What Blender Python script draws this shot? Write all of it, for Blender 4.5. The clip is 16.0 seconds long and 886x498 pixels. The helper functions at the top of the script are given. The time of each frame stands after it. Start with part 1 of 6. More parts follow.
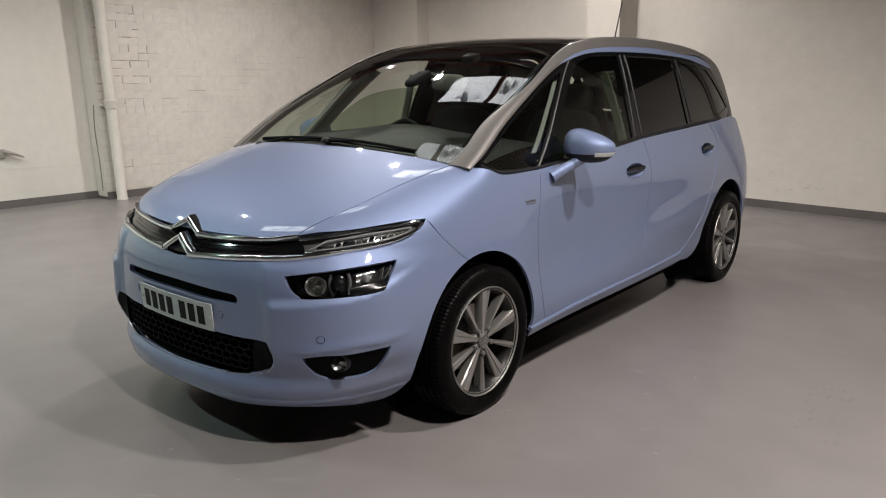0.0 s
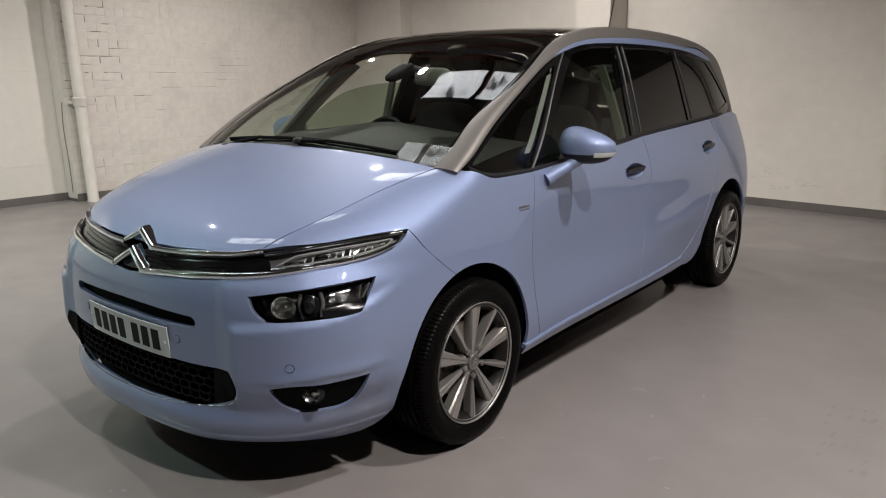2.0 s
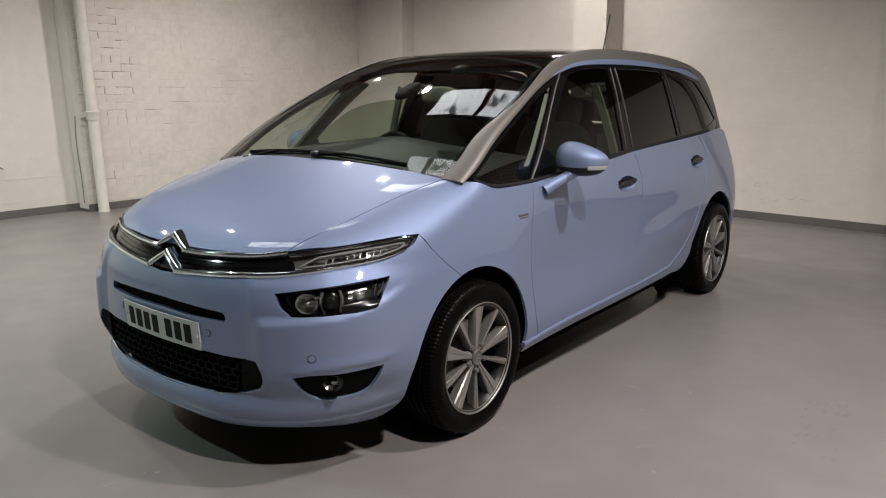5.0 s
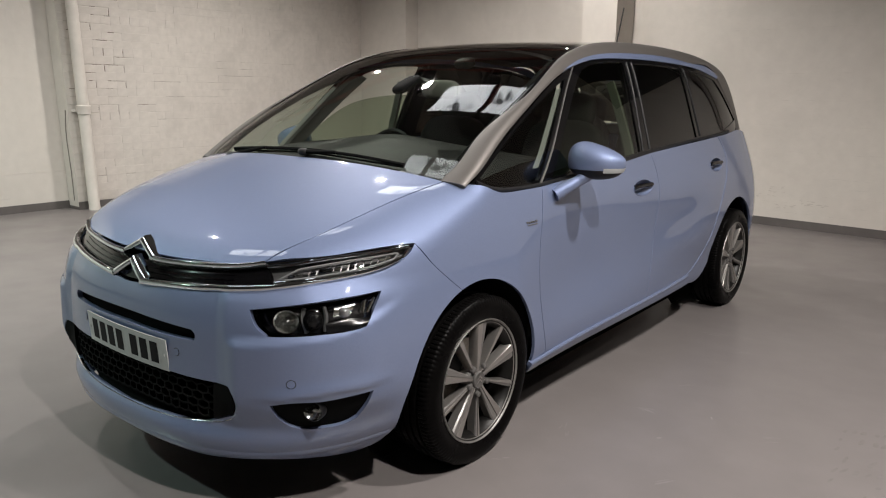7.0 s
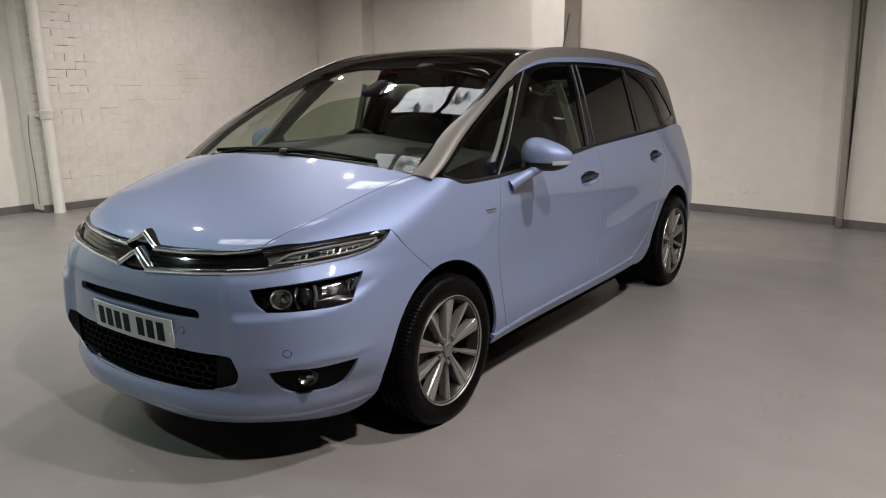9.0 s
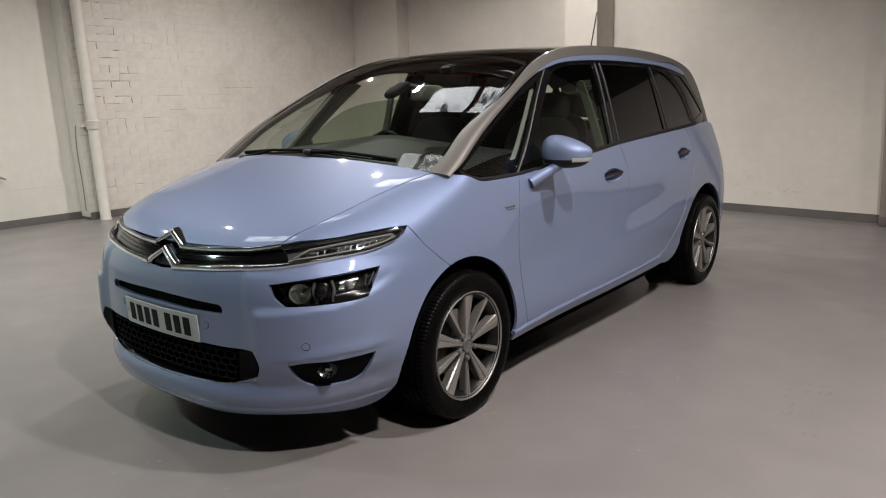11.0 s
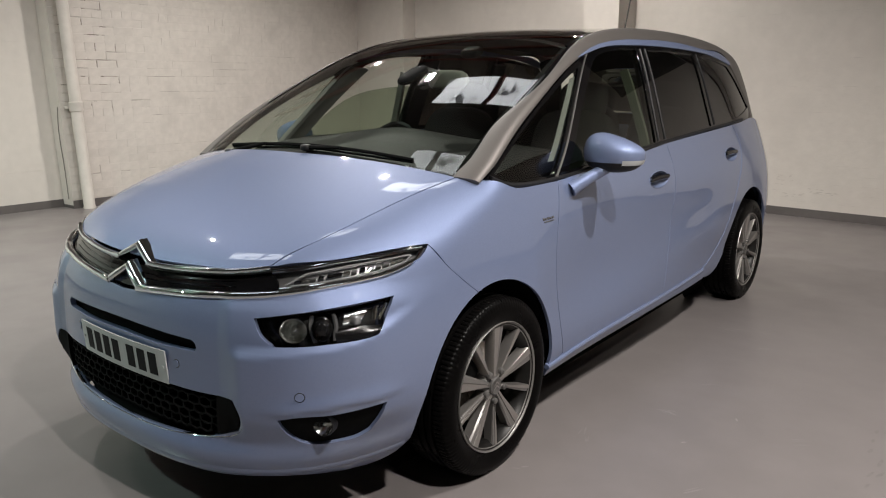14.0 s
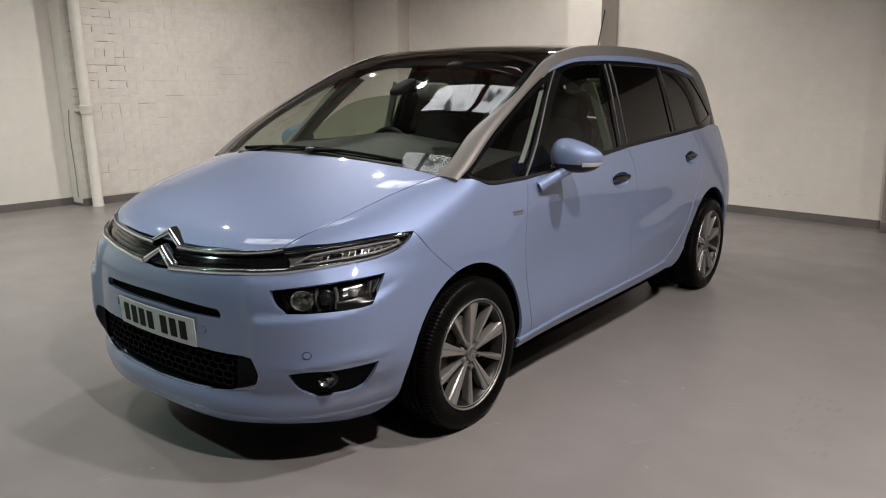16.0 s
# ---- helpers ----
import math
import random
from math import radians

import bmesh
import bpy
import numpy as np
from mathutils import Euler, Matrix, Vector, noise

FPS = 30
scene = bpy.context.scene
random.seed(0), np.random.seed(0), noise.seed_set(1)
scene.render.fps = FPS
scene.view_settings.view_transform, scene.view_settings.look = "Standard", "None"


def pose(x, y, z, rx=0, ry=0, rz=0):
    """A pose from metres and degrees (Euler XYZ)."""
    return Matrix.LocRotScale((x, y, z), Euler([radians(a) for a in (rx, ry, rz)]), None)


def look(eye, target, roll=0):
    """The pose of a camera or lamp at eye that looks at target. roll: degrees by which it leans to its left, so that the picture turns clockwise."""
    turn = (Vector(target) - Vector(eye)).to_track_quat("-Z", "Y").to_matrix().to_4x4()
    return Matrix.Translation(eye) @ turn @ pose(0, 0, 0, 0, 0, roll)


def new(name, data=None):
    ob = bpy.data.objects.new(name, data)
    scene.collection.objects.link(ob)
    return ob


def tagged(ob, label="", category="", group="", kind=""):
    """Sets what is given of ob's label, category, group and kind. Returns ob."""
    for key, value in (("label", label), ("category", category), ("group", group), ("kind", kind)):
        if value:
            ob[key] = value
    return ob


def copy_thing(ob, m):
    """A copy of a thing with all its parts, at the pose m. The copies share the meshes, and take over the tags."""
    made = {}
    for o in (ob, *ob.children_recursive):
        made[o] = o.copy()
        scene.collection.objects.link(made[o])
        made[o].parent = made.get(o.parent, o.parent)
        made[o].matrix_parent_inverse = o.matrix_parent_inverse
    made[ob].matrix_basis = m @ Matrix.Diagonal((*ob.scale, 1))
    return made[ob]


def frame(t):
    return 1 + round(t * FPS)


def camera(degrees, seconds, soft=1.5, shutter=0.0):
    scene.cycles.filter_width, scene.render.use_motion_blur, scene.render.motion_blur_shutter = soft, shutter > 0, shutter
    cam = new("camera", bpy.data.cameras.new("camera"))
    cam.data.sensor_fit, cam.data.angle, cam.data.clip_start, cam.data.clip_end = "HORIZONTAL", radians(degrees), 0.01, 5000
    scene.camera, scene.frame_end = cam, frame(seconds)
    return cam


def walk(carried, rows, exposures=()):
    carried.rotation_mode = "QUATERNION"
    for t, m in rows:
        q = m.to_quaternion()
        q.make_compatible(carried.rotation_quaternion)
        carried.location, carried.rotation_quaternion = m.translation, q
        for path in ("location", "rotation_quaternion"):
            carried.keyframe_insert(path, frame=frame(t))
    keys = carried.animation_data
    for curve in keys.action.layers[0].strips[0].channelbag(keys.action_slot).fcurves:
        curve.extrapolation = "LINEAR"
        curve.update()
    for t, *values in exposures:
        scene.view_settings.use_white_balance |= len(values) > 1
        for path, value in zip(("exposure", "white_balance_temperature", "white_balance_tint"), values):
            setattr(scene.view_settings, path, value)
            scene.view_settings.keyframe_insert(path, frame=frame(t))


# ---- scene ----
cam = camera(61.5, 16.0, soft=1.1)
PATH = [
    (0, (2.661, -2.413, 1.395), (1.415, -0.912, 0.954), 0.0),
    (0.5, (2.64, -2.401, 1.39), (1.405, -0.892, 0.945), 0.4),
    (1, (2.582, -2.358, 1.392), (1.353, -0.844, 0.95), 0.5),
    (1.5, (2.513, -2.263, 1.383), (1.295, -0.739, 0.939), 0.3),
    (2, (2.465, -2.168, 1.384), (1.249, -0.646, 0.934), -0.2),
    (2.5, (2.456, -2.133, 1.383), (1.213, -0.634, 0.926), -0.4),
    (3, (2.462, -2.158, 1.379), (1.199, -0.678, 0.917), -0.6),
    (3.5, (2.504, -2.259, 1.391), (1.247, -0.771, 0.938), -0.7),
    (4, (2.572, -2.362, 1.394), (1.339, -0.848, 0.961), -0.7),
    (4.5, (2.618, -2.42, 1.406), (1.399, -0.89, 0.988), -0.2),
    (7, (2.415, -2.141, 1.376), (1.193, -0.613, 0.962), 0.7),
    (7.5, (2.415, -2.207, 1.379), (1.193, -0.68, 0.959), 0.5),
    (8, (2.439, -2.338, 1.389), (1.245, -0.79, 0.966), 0.1),
    (8.5, (2.494, -2.428, 1.387), (1.345, -0.848, 0.958), -0.2),
    (9, (2.598, -2.463, 1.403), (1.468, -0.866, 0.982), -0.1),
    (11.5, (2.711, -2.424, 1.367), (1.477, -0.903, 0.964), -1.4),
    (12, (2.548, -2.334, 1.369), (1.331, -0.803, 0.951), -1.1),
    (12.5, (2.417, -2.245, 1.367), (1.227, -0.697, 0.934), -1.1),
    (13, (2.299, -2.107, 1.367), (1.111, -0.558, 0.933), -0.5),
    (13.5, (2.262, -2.036, 1.376), (1.058, -0.499, 0.944), -0.1),
    (14, (2.278, -2.058, 1.373), (1.064, -0.529, 0.937), -0.1),
    (14.5, (2.337, -2.155, 1.379), (1.126, -0.623, 0.948), -0.2),
    (15, (2.419, -2.278, 1.381), (1.218, -0.739, 0.948), -0.2),
    (15.5, (2.492, -2.343, 1.397), (1.298, -0.798, 0.965), -0.1),
    (16, (2.602, -2.396, 1.417), (1.398, -0.857, 0.986), 0.2),
]
walk(cam, [(t, look(eye, target, roll)) for t, eye, target, roll in PATH])

# ---- light ----
scene.view_settings.exposure = 0.0
world = bpy.data.worlds.new("night")
scene.world = world
world.use_nodes = True
world.node_tree.nodes["Background"].inputs[0].default_value = (0.05, 0.06, 0.08, 1)
world.node_tree.nodes["Background"].inputs[1].default_value = 0.05
LAMP_POWER = 3720.0
ROOFLIGHT_POWER = 4.2
# ---- materials ----


def material(name, color, rough=0.5, metal=0.0, coat=0.0, grain=0.0, grain_size=40.0, stain=0.0, stain_size=2.0, bump=0.0, bump_size=60.0, stain_color=None, ior=1.5, spread=0.0, shine=0.5):
    """A plain surface with fine grain, larger stains and relief."""
    m = bpy.data.materials.new(name)
    m.use_nodes = True
    nodes, links = m.node_tree.nodes, m.node_tree.links
    b = nodes["Principled BSDF"]
    b.inputs["Base Color"].default_value = (*color, 1)
    b.inputs["Roughness"].default_value = rough
    b.inputs["Metallic"].default_value = metal
    b.inputs["Coat Weight"].default_value = coat
    b.inputs["Coat Roughness"].default_value = 0.03
    b.inputs["IOR"].default_value = ior
    b.inputs["Specular IOR Level"].default_value = shine
    where = nodes.new("ShaderNodeTexCoord").outputs["Object"]

    def speckle(size, detail=4.0):
        n = nodes.new("ShaderNodeTexNoise")
        n.inputs["Scale"].default_value, n.inputs["Detail"].default_value = size, detail
        links.new(where, n.inputs["Vector"])
        return n.outputs["Fac"]

    def ramp(source, lo, hi):
        n = nodes.new("ShaderNodeMapRange")
        n.inputs["From Min"].default_value, n.inputs["From Max"].default_value = lo, hi
        links.new(source, n.inputs["Value"])
        return n.outputs["Result"]

    def mixed(fac, a, c):
        n = nodes.new("ShaderNodeMix")
        n.data_type = "RGBA"
        links.new(fac, n.inputs[0])
        for socket, value in ((n.inputs[6], a), (n.inputs[7], c)):
            if hasattr(value, "is_linked"):
                links.new(value, socket)
            else:
                socket.default_value = (*value, 1)
        return n.outputs[2]

    col = color
    if grain:
        col = mixed(ramp(speckle(grain_size), 0.3, 0.7), tuple(c * (1 - grain) for c in color), tuple(min(1, c * (1 + grain)) for c in color))
    if stain:
        dark = stain_color or tuple(c * (1 - stain) for c in color)
        col = mixed(ramp(speckle(stain_size, 6.0), 0.52, 0.78), col, dark)
        n = nodes.new("ShaderNodeMapRange")
        n.inputs["From Min"].default_value, n.inputs["From Max"].default_value = 0.35, 0.7
        n.inputs["To Min"].default_value, n.inputs["To Max"].default_value = rough * 0.85, min(1, rough * 1.25)
        links.new(speckle(stain_size * 1.7), n.inputs["Value"])
        links.new(n.outputs["Result"], b.inputs["Roughness"])
    if spread:
        info = nodes.new("ShaderNodeObjectInfo")
        n = nodes.new("ShaderNodeHueSaturation")
        links.new(ramp(info.outputs["Random"], 0, 1), n.inputs["Fac"])
        n.inputs["Value"].default_value = 1 - spread
        if hasattr(col, "is_linked"):
            links.new(col, n.inputs["Color"])
        else:
            n.inputs["Color"].default_value = (*col, 1)
        col = n.outputs["Color"]
    if hasattr(col, "is_linked"):
        links.new(col, b.inputs["Base Color"])
    if bump:
        n = nodes.new("ShaderNodeBump")
        n.inputs["Strength"].default_value, n.inputs["Distance"].default_value = bump, 0.004
        links.new(speckle(bump_size), n.inputs["Height"])
        links.new(n.outputs["Normal"], b.inputs["Normal"])
    return m


def glass(name, tint, gloss=1.0):
    """A thin pane: light passes straight through, tinted, and the surface mirrors by Fresnel."""
    m = bpy.data.materials.new(name)
    m.use_nodes = True
    nodes, links = m.node_tree.nodes, m.node_tree.links
    nodes.remove(nodes["Principled BSDF"])
    through_it, mirror, mix, face, power, span = (nodes.new("ShaderNode" + k) for k in ("BsdfTransparent", "BsdfGlossy", "MixShader", "LayerWeight", "Math", "MapRange"))
    through_it.inputs["Color"].default_value = (*tint, 1)
    mirror.inputs["Roughness"].default_value = 0.01
    mirror.inputs["Color"].default_value = (gloss, gloss, gloss, 1)
    face.inputs["Blend"].default_value = 0.5
    power.operation = "POWER"
    power.inputs[1].default_value = 4.6
    span.inputs["To Min"].default_value, span.inputs["To Max"].default_value = 0.048, 1.0
    links.new(face.outputs["Facing"], power.inputs[0])
    links.new(power.outputs[0], span.inputs["Value"])
    links.new(span.outputs["Result"], mix.inputs[0])
    links.new(through_it.outputs[0], mix.inputs[1])
    links.new(mirror.outputs[0], mix.inputs[2])
    links.new(mix.outputs[0], nodes["Material Output"].inputs[0])
    return m


def glow(name, color, strength, dirt=0.0):
    m = bpy.data.materials.new(name)
    m.use_nodes = True
    nodes, links = m.node_tree.nodes, m.node_tree.links
    nodes.remove(nodes["Principled BSDF"])
    e = nodes.new("ShaderNodeEmission")
    e.inputs[0].default_value, e.inputs[1].default_value = (*color, 1), strength
    if dirt:
        n, r, c = nodes.new("ShaderNodeTexNoise"), nodes.new("ShaderNodeMapRange"), nodes.new("ShaderNodeTexCoord")
        n.inputs["Scale"].default_value, n.inputs["Detail"].default_value = 3.5, 6
        r.inputs["From Min"].default_value, r.inputs["From Max"].default_value = 0.40, 0.46
        r.inputs["To Min"].default_value, r.inputs["To Max"].default_value = strength * (1 - dirt), strength
        links.new(c.outputs["Object"], n.inputs["Vector"])
        links.new(n.outputs["Fac"], r.inputs["Value"])
        links.new(r.outputs["Result"], e.inputs[1])
    links.new(e.outputs[0], nodes["Material Output"].inputs[0])
    return m


def car_paint(name, color):
    """Metallic lacquer: flakes under a clear coat."""
    m = material(name, color, rough=0.56, metal=0.42, coat=1.0, shine=0.2)
    nodes, links = m.node_tree.nodes, m.node_tree.links
    b = nodes["Principled BSDF"]
    b.inputs["Coat IOR"].default_value = 1.7
    c, v, h = nodes.new("ShaderNodeTexCoord"), nodes.new("ShaderNodeTexVoronoi"), nodes.new("ShaderNodeMix")
    v.inputs["Scale"].default_value = 900
    h.data_type = "RGBA"
    h.inputs[6].default_value = (*(k * 0.86 for k in color), 1)
    h.inputs[7].default_value = (*(min(1, k * 1.16) for k in color), 1)
    links.new(c.outputs["Object"], v.inputs["Vector"])
    links.new(v.outputs["Color"], h.inputs[0])
    links.new(h.outputs[2], b.inputs["Base Color"])
    return m


BLUE = car_paint("blue_metallic_paint", (0.183, 0.227, 0.362))
SILVER = material("silver_satin_paint", (0.140, 0.129, 0.121), rough=0.52, metal=0.5, coat=0.1, grain=0.05, grain_size=600)
CHROME = material("chrome", (0.78, 0.81, 0.84), rough=0.06, metal=1.0, stain=0.08, stain_size=14)
ALLOY = material("machined_alloy", (0.42, 0.40, 0.38), rough=0.30, metal=0.85, grain=0.06, grain_size=300)
DARK_CHROME = material("dark_chrome", (0.20, 0.21, 0.24), rough=0.12, metal=1.0, stain=0.08, stain_size=14)
ALLOY_DARK = material("grey_painted_alloy", (0.16, 0.155, 0.15), rough=0.4, metal=0.6, grain=0.08, grain_size=200)
GLOSS_BLACK = material("gloss_black_plastic", (0.003, 0.003, 0.0035), rough=0.06, coat=0.2, shine=0.4)
BLACK = material("black_plastic", (0.009, 0.009, 0.010), shine=0.3, rough=0.45, grain=0.2, grain_size=500, bump=0.15, bump_size=900)
# For black parts, and for backing that stands in for shade in gaps.
VOID = material("near_black", (0.004, 0.004, 0.004), shine=0.08, rough=0.8, grain=0.2)
RUBBER = material("tyre_rubber", (0.0028, 0.0026, 0.0026), shine=0.04, rough=0.30, grain=0.25, grain_size=60, stain=0.3, stain_size=8, bump=0.06, bump_size=300)
BELT_GREY = material("grey_webbing", (0.12, 0.12, 0.105), rough=0.7, grain=0.1, grain_size=400)
# Wheel barrel, coloured near black for the shade between the spokes.
BARREL_SHADE = material("shade_dark_wheel_barrel", (0.010, 0.0095, 0.009), rough=0.40, metal=0.5, grain=0.1, grain_size=60)
DASH = material("dark_grey_soft_plastic", (0.0045, 0.0046, 0.0044), shine=0.10, rough=0.55, grain=0.15, grain_size=300, bump=0.2, bump_size=600)
CLOTH = material("charcoal_seat_cloth", (0.009, 0.009, 0.009), shine=0.15, rough=0.85, grain=0.25, grain_size=200, bump=0.3, bump_size=500)
TRIM = material("pale_grey_trim", (0.32, 0.31, 0.28), rough=0.6, grain=0.06, grain_size=200, bump=0.1, bump_size=500)
PILLAR_GREY = material("grey_pillar_trim", (0.17, 0.165, 0.15), rough=0.6, grain=0.06, grain_size=200, bump=0.1, bump_size=500)
LINING = material("shaded_grey_lining", (0.055, 0.053, 0.048), rough=0.7, grain=0.1, grain_size=200, bump=0.1, bump_size=500)
CLEAR = glass("clear_glass", (0.80, 0.85, 0.80))
PRIVACY = glass("privacy_glass", (0.022, 0.019, 0.017))
ROOF_GLASS = glass("tinted_roof_glass", (0.10, 0.08, 0.075))
LENS = glass("lamp_lens", (0.93, 0.93, 0.93), gloss=0.9)
REFLECTOR = material("lamp_reflector", (0.66, 0.68, 0.66), rough=0.18, metal=1.0)
CELL = material("frosted_light_guide", (0.30, 0.305, 0.31), rough=0.15, metal=0.3, coat=0.8)
LAMP_BLACK = material("lamp_bezel", (0.007, 0.007, 0.0075), rough=0.2, shine=0.3)
LAMP_GREY = material("lamp_housing", (0.14, 0.14, 0.142), rough=0.3, metal=0.4)
DOOR_GLASS = glass("green_tinted_glass", (0.50, 0.57, 0.47))
PLATE_WHITE = material("number_plate_white", (0.52, 0.535, 0.53), rough=0.35, coat=0.3, stain=0.12, stain_size=12)
INK = material("black_lettering", (0.006, 0.006, 0.007), rough=0.6, shine=0.15)
STEEL = material("brake_steel", (0.20, 0.18, 0.16), rough=0.4, metal=0.9, grain=0.2, grain_size=90)
ALLOY_GREY = material("satin_grey_alloy", (0.27, 0.26, 0.25), rough=0.4, metal=0.7, grain=0.06, grain_size=250)
SMUDGE = material("grey_wall_smudge", (0.55, 0.51, 0.465), rough=0.8, grain=0.12, grain_size=20)
CHIP = material("pale_floor_chip", (0.28, 0.26, 0.25), rough=0.6, grain=0.1)
SMEAR = material("pale_floor_smear", (0.216, 0.198, 0.194), rough=0.40, grain=0.1, grain_size=30)
SCUFF = material("faint_floor_scuff", (0.166, 0.151, 0.148), rough=0.36, grain=0.1, grain_size=30)
MIRROR_GLASS = material("mirror_glass", (0.8, 0.8, 0.8), rough=0.02, metal=1.0)
JOINT_DIRT = material("dirty_open_mortar", (0.15, 0.12, 0.097), rough=0.9, grain=0.4, grain_size=60, stain=0.4, stain_size=6)
FLOOR_PAINT = material("grey_epoxy_floor", (0.182, 0.165, 0.162), rough=0.34, grain=0.05, grain_size=5, stain=0.13, stain_size=0.9, bump=0.02, bump_size=9)
WALL_PAINT = material("cream_white_masonry_paint", (0.62, 0.58, 0.53), rough=0.75, grain=0.03, grain_size=9, stain=0.10, stain_size=1.1, bump=0.5, bump_size=22)
BRICK_PAINT = material("painted_brick", (0.62, 0.58, 0.53), rough=0.72, grain=0.05, grain_size=16, stain=0.14, stain_size=3.0, bump=0.6, bump_size=30, spread=0.07)
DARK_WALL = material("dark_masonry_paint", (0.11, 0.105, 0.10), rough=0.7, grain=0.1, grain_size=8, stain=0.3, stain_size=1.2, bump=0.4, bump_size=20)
MORTAR = material("open_mortar_joint", (0.56, 0.52, 0.47), rough=0.9, grain=0.08, grain_size=12, stain=0.80, stain_size=4.5, bump=0.6, bump_size=40, stain_color=(0.13, 0.10, 0.075))
SKIRT_PAINT = material("dark_grey_skirting_paint", (0.115, 0.103, 0.098), rough=0.5, grain=0.08, grain_size=8, stain=0.25, stain_size=2.5, bump=0.3, bump_size=25)
PIPE_PAINT = material("painted_iron_pipe", (0.62, 0.58, 0.53), rough=0.5, grain=0.04, grain_size=12, stain=0.15, stain_size=2.0, bump=0.2)
DUCT_PAINT = material("taupe_painted_duct", (0.26, 0.235, 0.21), rough=0.6, grain=0.05, stain=0.15)
CEILING_PAINT = material("grey_roof_sheet", (0.10, 0.09, 0.083), rough=0.8, grain=0.08, grain_size=4, stain=0.2, stain_size=1.0)
BEAM_RED = material("oxide_red_steel", (0.16, 0.035, 0.025), rough=0.6, grain=0.15, stain=0.3)
LAMP_GLOW = glow("lamp_diffuser", (1.0, 0.945, 0.895), LAMP_POWER)
COOL_GLOW = glow("cool_fill_diffuser", (0.72, 1.0, 0.93), LAMP_POWER)
SKY_GLOW = glow("rooflight_sheet", (0.95, 0.97, 1.0), ROOFLIGHT_POWER, dirt=0.9)
# ---- building tools ----
from mathutils.geometry import delaunay_2d_cdt


def mesh_of(name, verts, faces, mat, normals=None, smooth=True):
    me = bpy.data.meshes.new(name)
    me.from_pydata([tuple(v) for v in verts], [], [tuple(int(i) for i in f) for f in faces])
    me.materials.append(mat)
    if smooth:
        me.polygons.foreach_set("use_smooth", [True] * len(me.polygons))
    me.update()
    if normals is not None:
        me.normals_split_custom_set_from_vertices([tuple(n) for n in normals])
    return me


def part(name, made, mat, parent, label="", smooth=True):
    """Links (verts, faces) or (verts, faces, normals), or a bmesh, as one mesh under a thing or a part."""
    if isinstance(made, bmesh.types.BMesh):
        me = bpy.data.meshes.new(name)
        made.to_mesh(me)
        made.free()
        me.materials.append(mat)
        if smooth:
            me.polygons.foreach_set("use_smooth", [True] * len(me.polygons))
            me.set_sharp_from_angle(angle=radians(38))
    else:
        me = mesh_of(name, made[0], made[1], mat, made[2] if len(made) > 2 else None, smooth)
        if len(made) < 3 and smooth:
            me.set_sharp_from_angle(angle=radians(38))
    ob = new(name, me)
    if parent:
        ob.parent = parent
        ob.matrix_parent_inverse = parent.matrix_world.inverted() if parent.type != "EMPTY" else Matrix()
    return tagged(ob, label)


def flip(made):
    """The mirror image across x = 0."""
    f = np.array([-1, 1, 1.0])
    out = [np.asarray(made[0]) * f, [tuple(reversed(q)) for q in made[1]]]
    if len(made) > 2:
        out.append(np.asarray(made[2]) * f)
    return tuple(out)


def joined(*pieces):
    verts, faces, normals = [], [], []
    for v, f, *n in pieces:
        o = sum(len(k) for k in verts)
        verts.append(np.asarray(v, float))
        faces += [tuple(i + o for i in q) for q in f]
        normals += list(n)
    return (np.concatenate(verts), faces, np.concatenate(normals)) if len(normals) == len(pieces) else (np.concatenate(verts), faces)


def bar(lo, hi, bevel=0.0, m=None):
    """A box between two corners, with its edges rounded."""
    bm = bmesh.new()
    bmesh.ops.create_cube(bm, size=1)
    lo, hi = Vector(lo), Vector(hi)
    bmesh.ops.transform(bm, matrix=Matrix.Translation((lo + hi) / 2) @ Matrix.Diagonal((*(hi - lo), 1)), verts=bm.verts)
    if bevel:
        bmesh.ops.bevel(bm, geom=bm.edges[:], offset=bevel, segments=2, affect="EDGES", profile=0.5)
    if m:
        bmesh.ops.transform(bm, matrix=m, verts=bm.verts)
    return bm


def arrays(bm):
    bm.verts.index_update()
    out = np.array([v.co[:] for v in bm.verts]), [tuple(v.index for v in f.verts) for f in bm.faces]
    bm.free()
    return out


def pillow(centre, radii, e=0.5, n=20, m=32, turn=None):
    """A superellipsoid: from a ball (e = 1) to a rounded box (e = 0.2)."""
    def pw(v):
        return np.sign(v) * np.abs(v) ** e
    a, b = np.linspace(-np.pi / 2, np.pi / 2, n), np.linspace(0, 2 * np.pi, m, endpoint=False)
    verts = np.stack(np.broadcast_arrays(pw(np.cos(a))[:, None] * pw(np.cos(b)), pw(np.cos(a))[:, None] * pw(np.sin(b)), pw(np.sin(a))[:, None] + 0 * b), -1).reshape(-1, 3) * radii
    if turn is not None:
        verts = verts @ np.array(Euler([radians(k) for k in turn]).to_matrix()).T
    faces = [(i * m + j, i * m + (j + 1) % m, (i + 1) * m + (j + 1) % m, (i + 1) * m + j) for i in range(n - 1) for j in range(m)]
    return verts + np.array(centre), faces


